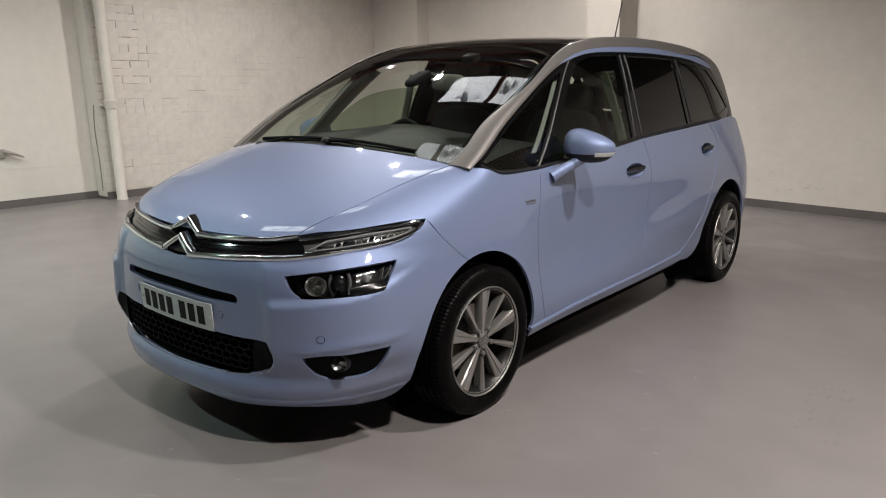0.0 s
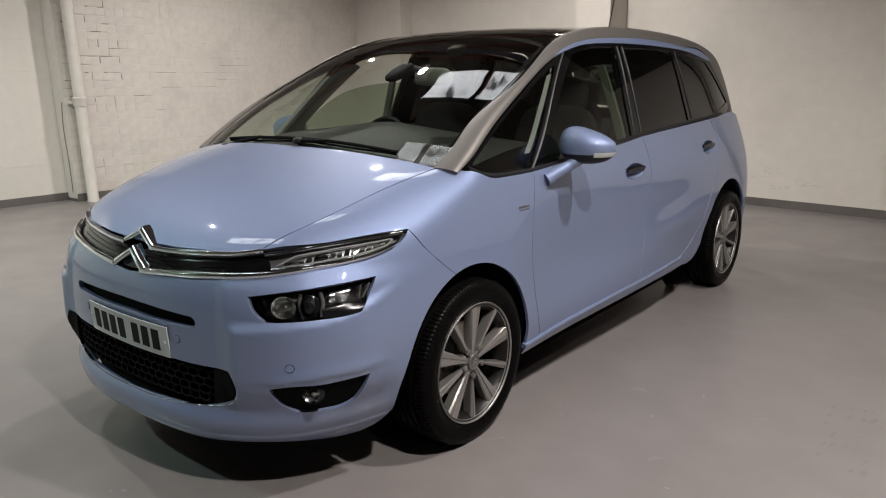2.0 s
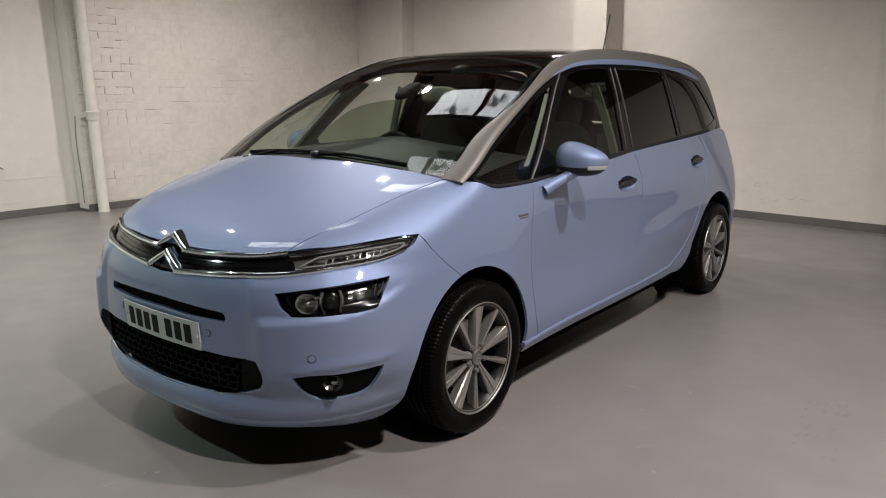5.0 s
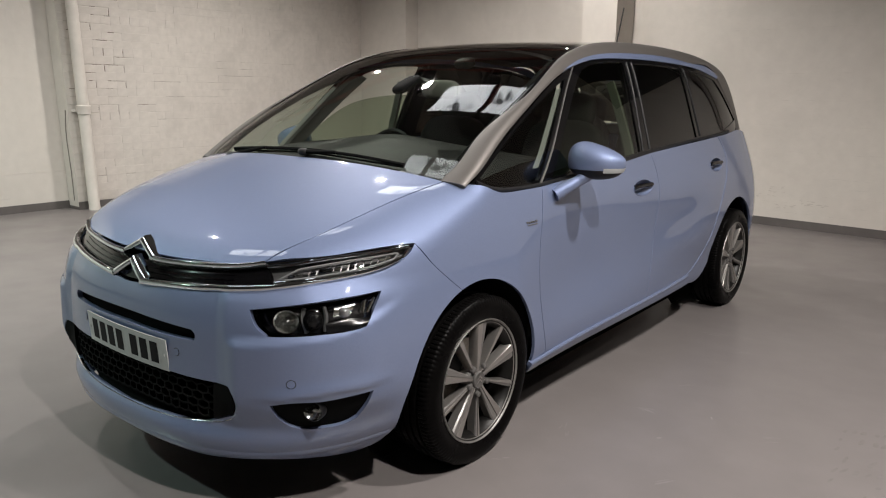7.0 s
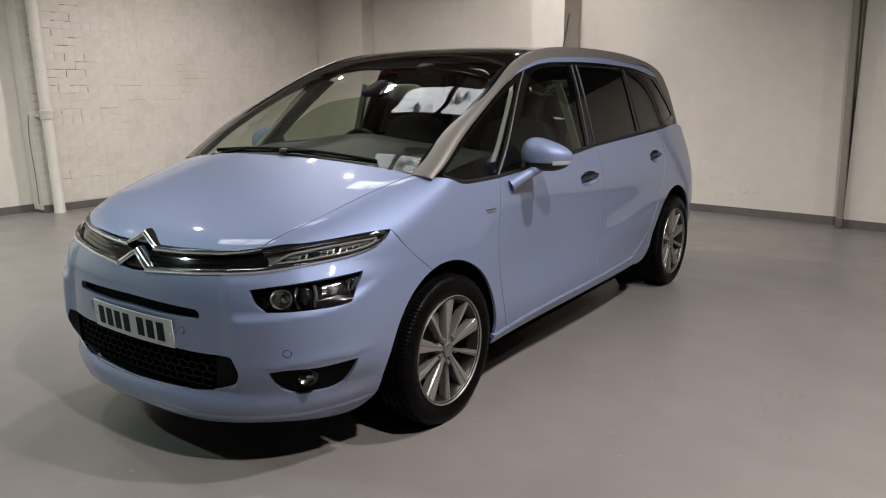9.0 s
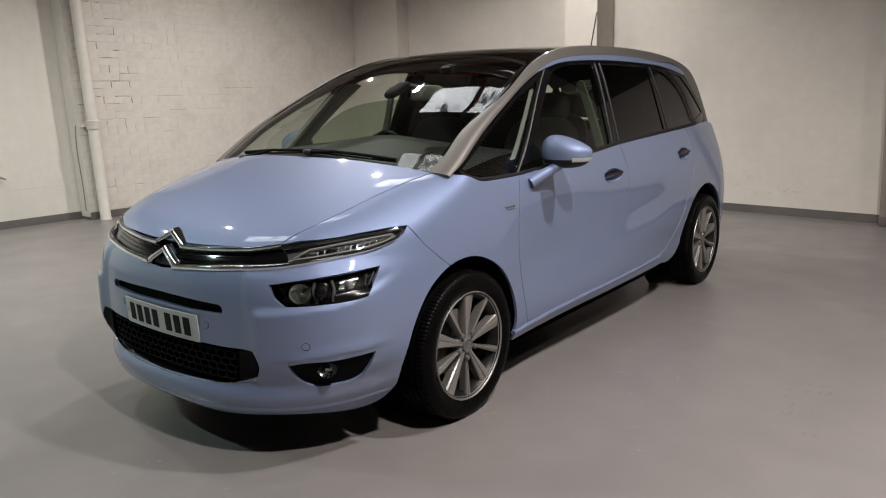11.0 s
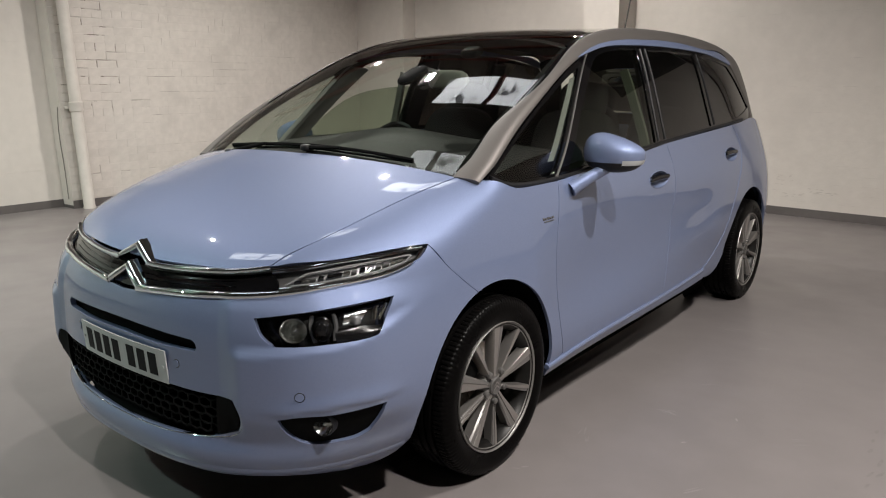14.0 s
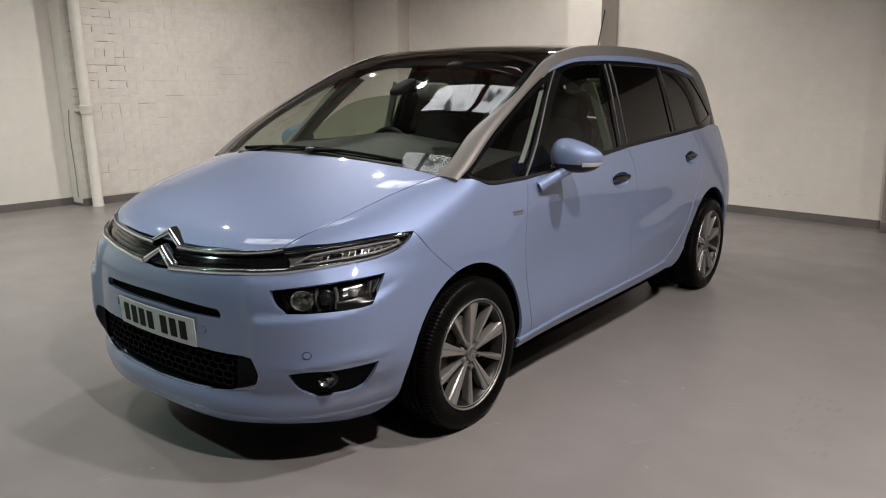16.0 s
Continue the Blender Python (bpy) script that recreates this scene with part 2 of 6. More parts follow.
def lathe(profile, centre, n=64, axis="x", start=0.0, end=2 * np.pi):
    """Turns a profile of (along the axis, radius) about an axis through centre."""
    whole = end - start > 6.28
    a = np.linspace(start, end, n, endpoint=not whole)
    p = np.asarray(profile, float)
    along, r = p[:, 0][None] + 0 * a[:, None], p[:, 1][None]
    c, s = r * np.cos(a)[:, None], r * np.sin(a)[:, None]
    order = {"x": (along, c, s), "y": (s, along, c), "z": (c, s, along)}[axis]
    verts = np.stack(order, -1).reshape(-1, 3) + np.array(centre)
    k = len(p)
    return verts, [(i * k + j, ((i + 1) % n) * k + j, ((i + 1) % n) * k + j + 1, i * k + j + 1) for i in range(n if whole else n - 1) for j in range(k - 1)]


def tube(path, radius, n=10, smooth=True, steps=40):
    """A round rod along a path; radius is one number or one for each point."""
    p = np.asarray(path, float)
    r = np.broadcast_to(radius, len(p)).astype(float)
    if smooth and len(p) > 2:
        k = np.r_[0, np.cumsum(np.linalg.norm(np.diff(p, axis=0), axis=1))]
        t = np.linspace(0, k[-1], steps)
        p, r = natural(k, p)(t), np.interp(t, k, r)
    way = np.gradient(p, axis=0)
    way /= np.linalg.norm(way, axis=1, keepdims=True)
    up = np.where(np.abs(way[:, 2:3]) > 0.9, [[1.0, 0, 0]], [[0, 0, 1.0]])
    a = np.cross(way, up)
    a /= np.linalg.norm(a, axis=1, keepdims=True)
    b = np.cross(way, a)
    th = np.linspace(0, 2 * np.pi, n, endpoint=False)
    verts = (p[:, None] + r[:, None, None] * (np.cos(th)[None, :, None] * a[:, None] + np.sin(th)[None, :, None] * b[:, None])).reshape(-1, 3)
    m = len(p)
    faces = [(i * n + j, (i + 1) * n + j, (i + 1) * n + (j + 1) % n, i * n + (j + 1) % n) for i in range(m - 1) for j in range(n)]
    return verts, faces + [tuple(range(n)), tuple(range((m - 1) * n, m * n))[::-1]]


def line(points, step, smooth=True):
    """Points along a smooth curve (or a bent line) through the given ones, without the last."""
    p = np.asarray(points, float)
    k = np.r_[0, np.cumsum(np.linalg.norm(np.diff(p, axis=0), axis=1))]
    t = np.linspace(0, k[-1], max(2, int(np.ceil(k[-1] / step)) + 1))
    if smooth and len(p) > 2:
        return natural(k, p)(t)
    return np.stack([np.interp(t, k, p[:, i]) for i in range(p.shape[1])], -1)


def loop(segments, step):
    """A closed outline from curves that meet in corners."""
    return np.concatenate([line(s, step)[:-1] for s in segments])


def inside(q, ring):
    out, a, b = np.zeros(len(q), bool), ring, np.roll(ring, -1, 0)
    for (x0, y0), (x1, y1) in zip(a, b):
        if y0 != y1:
            out ^= ((y0 > q[:, 1]) != (y1 > q[:, 1])) & (q[:, 0] < (x1 - x0) * (q[:, 1] - y0) / (y1 - y0) + x0)
    return out


def sheet(field, chart, rings, step, lift=0.0, skin=0.014, far=2.0):
    """A panel cut out of a body surface: the first ring is its outline, the others are openings. skin: how deep its edges turn in."""
    rings = [np.asarray(r, float) for r in rings]
    edge = np.concatenate(rings)
    lo, hi = rings[0].min(0), rings[0].max(0)
    g = np.stack(np.meshgrid(np.arange(lo[0], hi[0], step), np.arange(lo[1], hi[1], step)), -1).reshape(-1, 2)
    g[:, 0] += step * 0.37 * (np.round((g[:, 1] - lo[1]) / step) % 2)
    keep = inside(g, rings[0])
    for r in rings[1:]:
        keep &= ~inside(g, r)
    g = g[keep]
    near = np.full(len(g), 9.0)
    for e in edge:
        near = np.minimum(near, np.abs(g - e).max(1))
    g = g[near > 0.5 * step]
    ids, o = [], 0
    for r in rings:
        ids.append(np.arange(o, o + len(r)))
        o += len(r)
    flat = np.concatenate([edge, g])
    cuts = [(int(i), int(j)) for r in ids for i, j in zip(r, np.roll(r, -1))]
    v2, _, tris, *_ = delaunay_2d_cdt([Vector(q) for q in flat], cuts, [], 0, 1e-6)
    v2 = np.array([q[:] for q in v2])
    tris = np.array([t for t in tris if len(t) == 3])
    mid = v2[tris].mean(1)
    keep = inside(mid, rings[0])
    for r in rings[1:]:
        keep &= ~inside(mid, r)
    tris = tris[keep]
    start, way = chart(v2)
    p = root(field, start, way, far)
    n = slope(field, p)
    first = tris[:, 1], tris[:, 0], tris[:, 2]
    turn = np.einsum("ij,ij->i", np.cross(p[first[0]] - p[first[1]], p[first[2]] - p[first[1]]), n[tris[:, 0]]) < 0
    tris[turn] = tris[turn][:, ::-1]
    top = p + lift * n
    verts, normals, faces = [top], [n], [tuple(t) for t in tris]
    if skin:
        o = len(top)
        for r in ids:
            k = len(r)
            a, na = top[r], n[r]
            along = np.roll(a, -1, 0) - np.roll(a, 1, 0)
            out = np.cross(along, na)
            out /= np.linalg.norm(out, axis=1, keepdims=True).clip(1e-9, None)
            away = np.sum((a - a.mean(0)) * out) * (1 if r is ids[0] else -1) > 0
            out = out if away else -out
            # The rim turns in with a small rounded lip.
            lip = a - 0.0025 * na
            verts += [a, lip + 0 * out, a - skin * na]
            normals += [na, out, out]
            for j in range(k):
                jj = (j + 1) % k
                quads = [(o + j, o + jj, o + k + jj, o + k + j), (o + k + j, o + k + jj, o + 2 * k + jj, o + 2 * k + j)]
                faces += quads if not away else [q[::-1] for q in quads]
            o += 3 * k
    return np.concatenate(verts), faces, np.concatenate(normals)


def ribbon(field, chart, edge_a, edge_b, n=60, m=7, lift=0.0, bulge=0.01, smooth=True, far=2.0, ridge=0.0, depth=0.01):
    """A strip between two lines on a body surface, raised in the middle."""
    def even(e):
        e = np.asarray(e, float)
        k = np.r_[0, np.cumsum(np.linalg.norm(np.diff(e, axis=0), axis=1))]
        t = np.linspace(0, k[-1], n)
        return natural(k, e)(t) if smooth and len(e) > 2 else np.stack([np.interp(t, k, e[:, i]) for i in range(e.shape[1])], -1)
    a, b = even(edge_a), even(edge_b)
    w = np.linspace(0, 1, m)
    q = (a[:, None] * (1 - w)[None, :, None] + b[:, None] * w[None, :, None]).reshape(-1, a.shape[1])
    start, way = chart(q)
    p = root(field, start, way, far)
    nn = slope(field, p)
    up = lift + bulge * np.sin(np.pi * w) ** 0.6 + ridge * w**0.8
    top = (p + nn * np.tile(up, n)[:, None]).reshape(n, m, 3)
    low = (p - nn * depth).reshape(n, m, 3)
    rows = np.concatenate([top, low[:, ::-1]], 1)
    k = 2 * m
    verts = rows.reshape(-1, 3)
    faces = [(i * k + j, i * k + (j + 1) % k, (i + 1) * k + (j + 1) % k, (i + 1) * k + j) for i in range(n - 1) for j in range(k)]
    faces += [tuple(range(k))[::-1], tuple(range((n - 1) * k, n * k))]
    d = np.cross(top[n // 2, m // 2] - top[n // 2 - 1, m // 2], top[n // 2, m // 2] - top[n // 2, m // 2 - 1])
    if d @ nn.reshape(n, m, 3)[n // 2, m // 2] > 0:
        faces = [tuple(reversed(f)) for f in faces]
    return verts, faces
# ---- the car's body as smooth surfaces ----
# The front axle is at y = 0, the nose points to -y, the car's left side to +x.


def natural(knots, values):
    """A natural cubic spline through the values (one row a knot)."""
    k, v = np.asarray(knots, float), np.asarray(values, float)
    n, h = len(k), np.diff(k)
    m, r = np.eye(n), np.zeros((n, *v.shape[1:]))
    for i in range(1, n - 1):
        m[i, i - 1 : i + 2] = h[i - 1], 2 * (h[i - 1] + h[i]), h[i]
        r[i] = 6 * ((v[i + 1] - v[i]) / h[i] - (v[i] - v[i - 1]) / h[i - 1])
    s = np.linalg.solve(m, r)

    def at(x):
        x = np.clip(np.asarray(x, float), k[0], k[-1])
        i = np.clip(np.searchsorted(k, x) - 1, 0, n - 2)
        g = h[i]
        a, b = (k[i + 1] - x) / g, (x - k[i]) / g
        if v.ndim > 1:
            a, b, g = a[..., None], b[..., None], g[..., None]
        return a * v[i] + b * v[i + 1] + ((a**3 - a) * s[i] + (b**3 - b) * s[i + 1]) * g * g / 6

    return at


def smooth_max(a, b, k):
    h = np.maximum(k - np.abs(a - b), 0) / k
    return np.maximum(a, b) + h * h * h * k / 6


def ramp(v, lo, hi):
    t = np.clip((v - lo) / (hi - lo), 0, 1)
    return t * t * (3 - 2 * t)


LEVELS = (0.16, 0.22, 0.28, 0.36, 0.5, 0.7, 0.87, 1.0, 1.15, 1.3)
SIDE_AT = (-0.5, -0.1, 0.4, 1.4, 2.5, 3.1)
SIDE = natural(LEVELS, np.transpose([
    (0.76, 0.810, 0.850, 0.878, 0.893, 0.884, 0.862, 0.835, 0.800, 0.75),
    (0.78, 0.830, 0.868, 0.893, 0.903, 0.889, 0.868, 0.845, 0.815, 0.77),
    (0.80, 0.850, 0.888, 0.905, 0.905, 0.894, 0.876, 0.856, 0.828, 0.79),
    (0.80, 0.850, 0.889, 0.903, 0.904, 0.896, 0.880, 0.858, 0.832, 0.79),
    (0.80, 0.842, 0.868, 0.879, 0.894, 0.911, 0.907, 0.876, 0.838, 0.80),
    (0.79, 0.840, 0.876, 0.890, 0.902, 0.900, 0.874, 0.838, 0.790, 0.74)]))
SIDE_ALONG = natural(SIDE_AT, np.eye(6))
# The flank's sculpture in millimetres: a hollow under the shoulder that runs out towards the rear wheel.
FLANK_AT = (0.24, 0.36, 0.45, 1.3, 1.55, 1.8, 2.0, 2.2, 2.5, 2.8)
FLANK_LEVELS = (0.36, 0.42, 0.48, 0.54, 0.60, 0.66, 0.71, 0.76, 0.80, 0.84, 0.88, 1.0)
FLANK_FRONT = np.array((-14, -17, -21, -24, -24.5, -22, -18.6, -14.3, -10.2, -6, -2.5, 0))
FLANK_REAR = np.array([
    (-14, -17, -22, -26.5, -28, -26.4, -23.2, -18.5, -13.8, -8.3, -3.1, 0),
    (-8, -10, -13, -16.6, -20.7, -22.7, -21.7, -18, -13.3, -7.8, -3.6, 0),
    (-2, -4, -4.8, -4.9, -9.3, -14.9, -16.9, -14.8, -10.7, -6.5, -3.8, 0),
    (0, -2, -1.5, 1.5, -1.0, -7.2, -11.2, -11.5, -8.6, -5.1, -2.9, 0),
    (0, 0, 5.2, 10.2, 10.6, 7.2, 3.4, 0, -1.6, -2.3, -2.1, 0),
    (0, 0.8, 3.4, 6, 6, 4.5, 2.6, 0.1, -1.6, -2.6, -2.7, 0)])
FLANK = natural(FLANK_LEVELS, np.stack([0 * FLANK_FRONT, 0.55 * FLANK_FRONT, FLANK_FRONT, *FLANK_REAR, 0 * FLANK_FRONT], -1) / 1000)
FLANK_ALONG = natural(FLANK_AT, np.eye(10))
NOSE = natural((0.12, 0.17, 0.20, 0.22, 0.25, 0.285, 0.31, 0.36, 0.46, 0.57, 0.66, 0.74, 0.80, 0.85, 0.90, 1.0),
               (0.80, 0.872, 0.903, 0.914, 0.921, 0.917, 0.904, 0.900, 0.897, 0.893, 0.888, 0.864, 0.828, 0.795, 0.765, 0.70))
NOSE_P = natural((0.16, 0.3, 0.5, 0.8, 1.0), (2.9, 3.4, 3.9, 3.6, 3.6))
TAIL = natural((0.16, 0.3, 0.5, 0.8, 1.0, 1.2, 1.4, 1.6), (0.66, 0.74, 0.77, 0.76, 0.71, 0.62, 0.52, 0.38))
BONNET = natural((-0.95, -0.86, -0.79, -0.70, -0.54, -0.40, -0.2, 0.0, 0.2), (0.72, 0.79, 0.846, 0.900, 0.972, 1.022, 1.084, 1.132, 1.17))

# The slanted crown of the front wings.
WING = natural((-0.9, -0.8, -0.7, -0.6, -0.45, -0.3, -0.15, 0.0, 0.15, 0.3, 0.5), (1.25, 1.13, 1.070, 1.103, 1.180, 1.226, 1.264, 1.303, 1.355, 1.42, 1.5))
# Folds of the bumper: under the headlamps, and over the fog lamps.
FOLD = natural((0.40, 0.57, 0.68, 0.76, 0.85, 0.94, 1.05), (0.600, 0.608, 0.620, 0.630, 0.643, 0.672, 0.715))
BROW = natural((0.55, 0.67, 0.756, 0.842, 0.951, 1.10), (0.440, 0.447, 0.460, 0.470, 0.478, 0.480))


def body(p):
    """Below zero inside the lower body, above zero outside; about metres."""
    x, y, z = np.abs(p[..., 0]), p[..., 1], p[..., 2]
    a = (SIDE(z) * SIDE_ALONG(y)).sum(-1) + (FLANK(z) * FLANK_ALONG(y)).sum(-1)
    b, power = NOSE(z), NOSE_P(z)
    u, v, w = x / a + 1e-6, np.maximum(-y, 0) / b + 1e-6, np.maximum(y - 2.9, 0) / TAIL(z) + 1e-6
    e = u**2.8 + v**power + w**3.6
    ex, ey = 2.8 * u**1.8 / a, power * v ** (power - 1) / b + 3.6 * w**2.6 / 0.75
    turn = 0.9 * np.arctan2(x, -(y + 0.05))
    fold, eyelid = FOLD(turn), BROW(turn)
    pods = 0.013 * ramp(-z, -0.80, -0.73) * ramp(z, 0.34, 0.46) * ramp(turn, 0.475, 0.53) * ramp(-turn, -1.22, -0.95)
    pods = pods + 0.017 * ramp(fold - z, -0.030, 0.010) * ramp(z, 0.31, 0.42) * ramp(turn, 0.51, 0.562) * ramp(-turn, -1.12, -0.90)
    pods = pods + 0.009 * np.exp(-(((z - eyelid) / np.where(z > eyelid, 0.030, 0.012)) ** 2)) * ramp(turn, 0.58, 0.70) * ramp(-turn, -1.05, -0.90)
    side = (e ** (1 / 3) - 1) * 3 * np.maximum(e, 0.05) ** (2 / 3) / np.hypot(ex, ey).clip(0.6, None) - pods
    top = (z - BONNET(y) + 0.060 * (x / 0.7) ** 2.6 - 3 * np.maximum(y - 0.02, 0) ** 1.5) * 0.92
    flat_wing = (x + z) * 0.707 - WING(y)
    wing_here = ramp(y, -0.75, -0.6) * ramp(-y, -0.25, -0.05)
    return smooth_max(smooth_max(side, flat_wing, 0.04), top, 0.06 + 0.10 * np.clip((y + 0.8) / 0.5, 0, 1) * (1 - wing_here))


CABIN_W = natural((0.95, 1.1, 1.225, 1.375, 1.5, 1.6, 1.7), (0.868, 0.838, 0.798, 0.747, 0.697, 0.648, 0.59))
CABIN_ALONG = natural((-0.4, 0.0, 0.4, 0.9, 1.6, 2.4, 2.9, 3.1, 3.3, 3.5), (0.93, 0.955, 0.98, 0.995, 1.0, 0.995, 0.972, 0.938, 0.86, 0.74))
ROOF = natural((-0.2, 0.0, 0.2, 0.52, 0.87, 1.10, 1.4, 1.8, 2.3, 2.75, 3.05, 3.4), (0.935, 1.07, 1.20, 1.36, 1.515, 1.582, 1.622, 1.636, 1.626, 1.586, 1.52, 1.39))


def cabin(p):
    """The same for the glass part above the belt line."""
    x, y, z = np.abs(p[..., 0]), p[..., 1], p[..., 2]
    side = (x - CABIN_W(z) * CABIN_ALONG(y)) * 0.93
    back = 0.15 * (1 - (x / 0.75) ** 2) * np.clip(1.6 - y, 0, 1)
    top = (z - ROOF(y + back) - 0.02 * (1 - (x / 0.65) ** 2) * np.clip(y, 0, 1)) * 0.85
    rear = (y - 2.9 - TAIL(z)) * 0.95
    return smooth_max(smooth_max(side, top, 0.035), rear, 0.12)


def root(field, start, way, far, turns=26):
    """The points where rays that start inside the field leave it."""
    lo, hi = np.zeros(len(start)), np.full(len(start), float(far))
    for _ in range(turns):
        mid = (lo + hi) / 2
        inside = field(start + mid[:, None] * way) < 0
        lo, hi = np.where(inside, mid, lo), np.where(inside, hi, mid)
    return start + ((lo + hi) / 2)[:, None] * way


def slope(field, p, d=1e-3):
    """Unit normals of the field at points p."""
    n = np.stack([field(p + d * e) - field(p - d * e) for e in np.eye(3)], -1)
    return n / np.linalg.norm(n, axis=-1, keepdims=True).clip(1e-9, None)


# Charts: from two numbers to the start and the way of a ray.
def side_chart(q):  # (y, z)
    z = np.zeros(len(q))
    return np.stack([z, q[:, 0], q[:, 1]], -1), np.stack([z + 1, z, z], -1)


def top_chart(q):  # (x, y)
    z = np.zeros(len(q))
    return np.stack([q[:, 0], q[:, 1], z + 0.7], -1), np.stack([z, z, z + 1], -1)


def nose_chart(q):  # (0.9 * angle from straight ahead, z)
    z, a = np.zeros(len(q)), q[:, 0] / 0.9
    return np.stack([z, z - 0.05, q[:, 1]], -1), np.stack([np.sin(a), -np.cos(a), z], -1)


def wing_chart(q):  # (y, 0.45 * angle above the level)
    z, a = np.zeros(len(q)), q[:, 1] / 0.45
    return np.stack([z + 0.42, q[:, 0], z + 0.62], -1), np.stack([np.cos(a), z, np.sin(a)], -1)
# ---- the room ----
CEILING = 4.1
RIGHT, FRONT = 9.0, -10.0


def structure(name, made, mat, label="", category="", smooth=False):
    return tagged(part(name, made, mat, None, smooth=smooth), label, category, kind="structure")


def back(x, off=0.0):
    """The back wall runs a little askew."""
    return 6.28 - 0.065 * x - off


def slab(x0, x1, off0, off1, z0, z1):
    """A piece of the back wall between two x, from off0 to off1 in front of its face."""
    v = [(x, back(x, o), z) for z in (z0, z1) for x, o in ((x0, off1), (x1, off1), (x1, off0), (x0, off0))]
    return v, [(3, 2, 1, 0), (4, 5, 6, 7), (0, 1, 5, 4), (1, 2, 6, 5), (2, 3, 7, 6), (3, 0, 4, 7)]


floor = structure("floor", bar((-6.8, FRONT - 0.3, -0.2), (RIGHT + 0.3, 7.2, 0)), FLOOR_PAINT, "glossy grey painted concrete workshop floor with faint stains", "floor")
ceiling = structure("ceiling", bar((-6.8, FRONT - 0.3, CEILING), (RIGHT + 0.3, 7.2, CEILING + 0.15)), CEILING_PAINT, "dark grey sheeted workshop roof above the car", "ceiling")
LEAN = 0.03  # the pier's edge and the pipe lean a little


def prism(x0, x1, y0, y1, z0, z1):
    """A box whose end at y0 leans back as it rises."""
    v = [(x, y - (LEAN * z if y == y0 else 0), z) for z in (z0, z1) for x, y in ((x0, y0), (x1, y0), (x1, y1), (x0, y1))]
    return v, [(3, 2, 1, 0), (4, 5, 6, 7), (0, 1, 5, 4), (1, 2, 6, 5), (2, 3, 7, 6), (3, 0, 4, 7)]


wall_left = structure("wall_left", bar((-6.63, FRONT, 0), (-6.33, 1.84, CEILING)), WALL_PAINT, "cream painted masonry wall with worn rough patches", "wall")
wall_brick = structure("wall_brick", prism(-6.5, -6.1040, 1.84, 6.7, 0, CEILING), MORTAR, "cream painted brick wall with open joints beside a pipe", "wall")
wall_return = structure("wall_return", prism(-6.33, -6.1035, 1.837, 1.841, 0, CEILING), WALL_PAINT, "cream painted return beside the pipe", "wall")
wall_back = structure("wall_back", slab(-6.4, 1.6, -0.3, 0, 0, CEILING), WALL_PAINT, "cream painted back wall between two piers", "wall")
wall_back_far = structure("wall_back_far", slab(2.7, RIGHT + 0.3, -0.3, 0.13, 0, CEILING), WALL_PAINT, "cream painted end of the back wall", "wall")
wall_back_right = structure("wall_back_right", slab(1.6, 2.7, -0.3, 0.13, 0, CEILING), WALL_PAINT, "cream painted back wall section set slightly forward", "wall")
wall_right = structure("wall_right", bar((RIGHT, FRONT, 0), (RIGHT + 0.3, 6.2, CEILING)), WALL_PAINT, "cream painted side wall", "wall")
wall_front = structure("wall_front", bar((-6.8, FRONT - 0.3, 0), (RIGHT + 0.3, FRONT, CEILING)), DARK_WALL, "dark grey painted wall opposite the car", "wall")
# Unseen dark bands, added high up to darken what the side panes mirror.
wall_band_middle = structure("wall_band_middle", slab(-1.5, 1.54, 0, 0.004, 2.62, CEILING), DARK_WALL, "unseen dark band added high on the back wall to darken reflections", "wall")
wall_band_right = structure("wall_band_right", slab(1.61, 2.7, 0.13, 0.134, 2.62, CEILING), DARK_WALL, "unseen dark band added high on the back wall to darken reflections", "wall")
pier_corner = structure("pier_corner", slab(-6.104, -5.12, 0, 0.27, 0, CEILING), WALL_PAINT, "cream painted masonry pier in the room corner", "pier")
pier_middle = structure("pier_middle", slab(-2.02, -1.57, 0, 0.44, 0, CEILING), WALL_PAINT, "cream painted square pier standing from the back wall", "pier")

# Dark painted skirting bands, a few millimetres proud.
SK = 0.089
skirts = [
    ("baseboard_left", bar((-6.33, FRONT, 0.0), (-6.326, 1.84, SK))),
    ("baseboard_return", bar((-6.326, 1.836, 0.0), (-6.104, 1.84, SK))),
    ("baseboard_brick", bar((-6.104, 1.836, 0.0), (-6.096, 6.4, SK))),
    ("baseboard_back", slab(-5.12, -2.02, 0, 0.004, 0, SK)),
    ("baseboard_middle", slab(-1.57, 1.6, 0, 0.004, 0, SK)),
    ("baseboard_right", slab(1.6, RIGHT, 0.13, 0.134, 0, SK)),
    ("baseboard_pier", slab(-2.024, -1.566, 0.0, 0.444, 0, SK)),
    ("baseboard_corner", slab(-6.1, -5.116, 0.0, 0.274, 0, SK))]
for name, made in skirts:
    structure(name, made, SKIRT_PAINT, "dark grey painted skirting band along the wall foot", "skirting")

# A boxed duct where the back wall steps forward.
duct = tagged(new("wall_duct"), "narrow taupe boxed duct running up the back wall", "duct")
duct.matrix_basis = pose(1.575, 0, 0, 0, -1.6, 0)
part("casing", arrays(bar((-0.03, back(1.57, 0.20), 0.1), (0.03, back(1.57, 0), CEILING - 0.02), 0.004)), DUCT_PAINT, duct)
part("foot", arrays(bar((-0.033, back(1.57, 0.205), 0.0), (0.033, back(1.57, 0), 0.1), 0.004)), SKIRT_PAINT, duct, "dark painted duct foot")

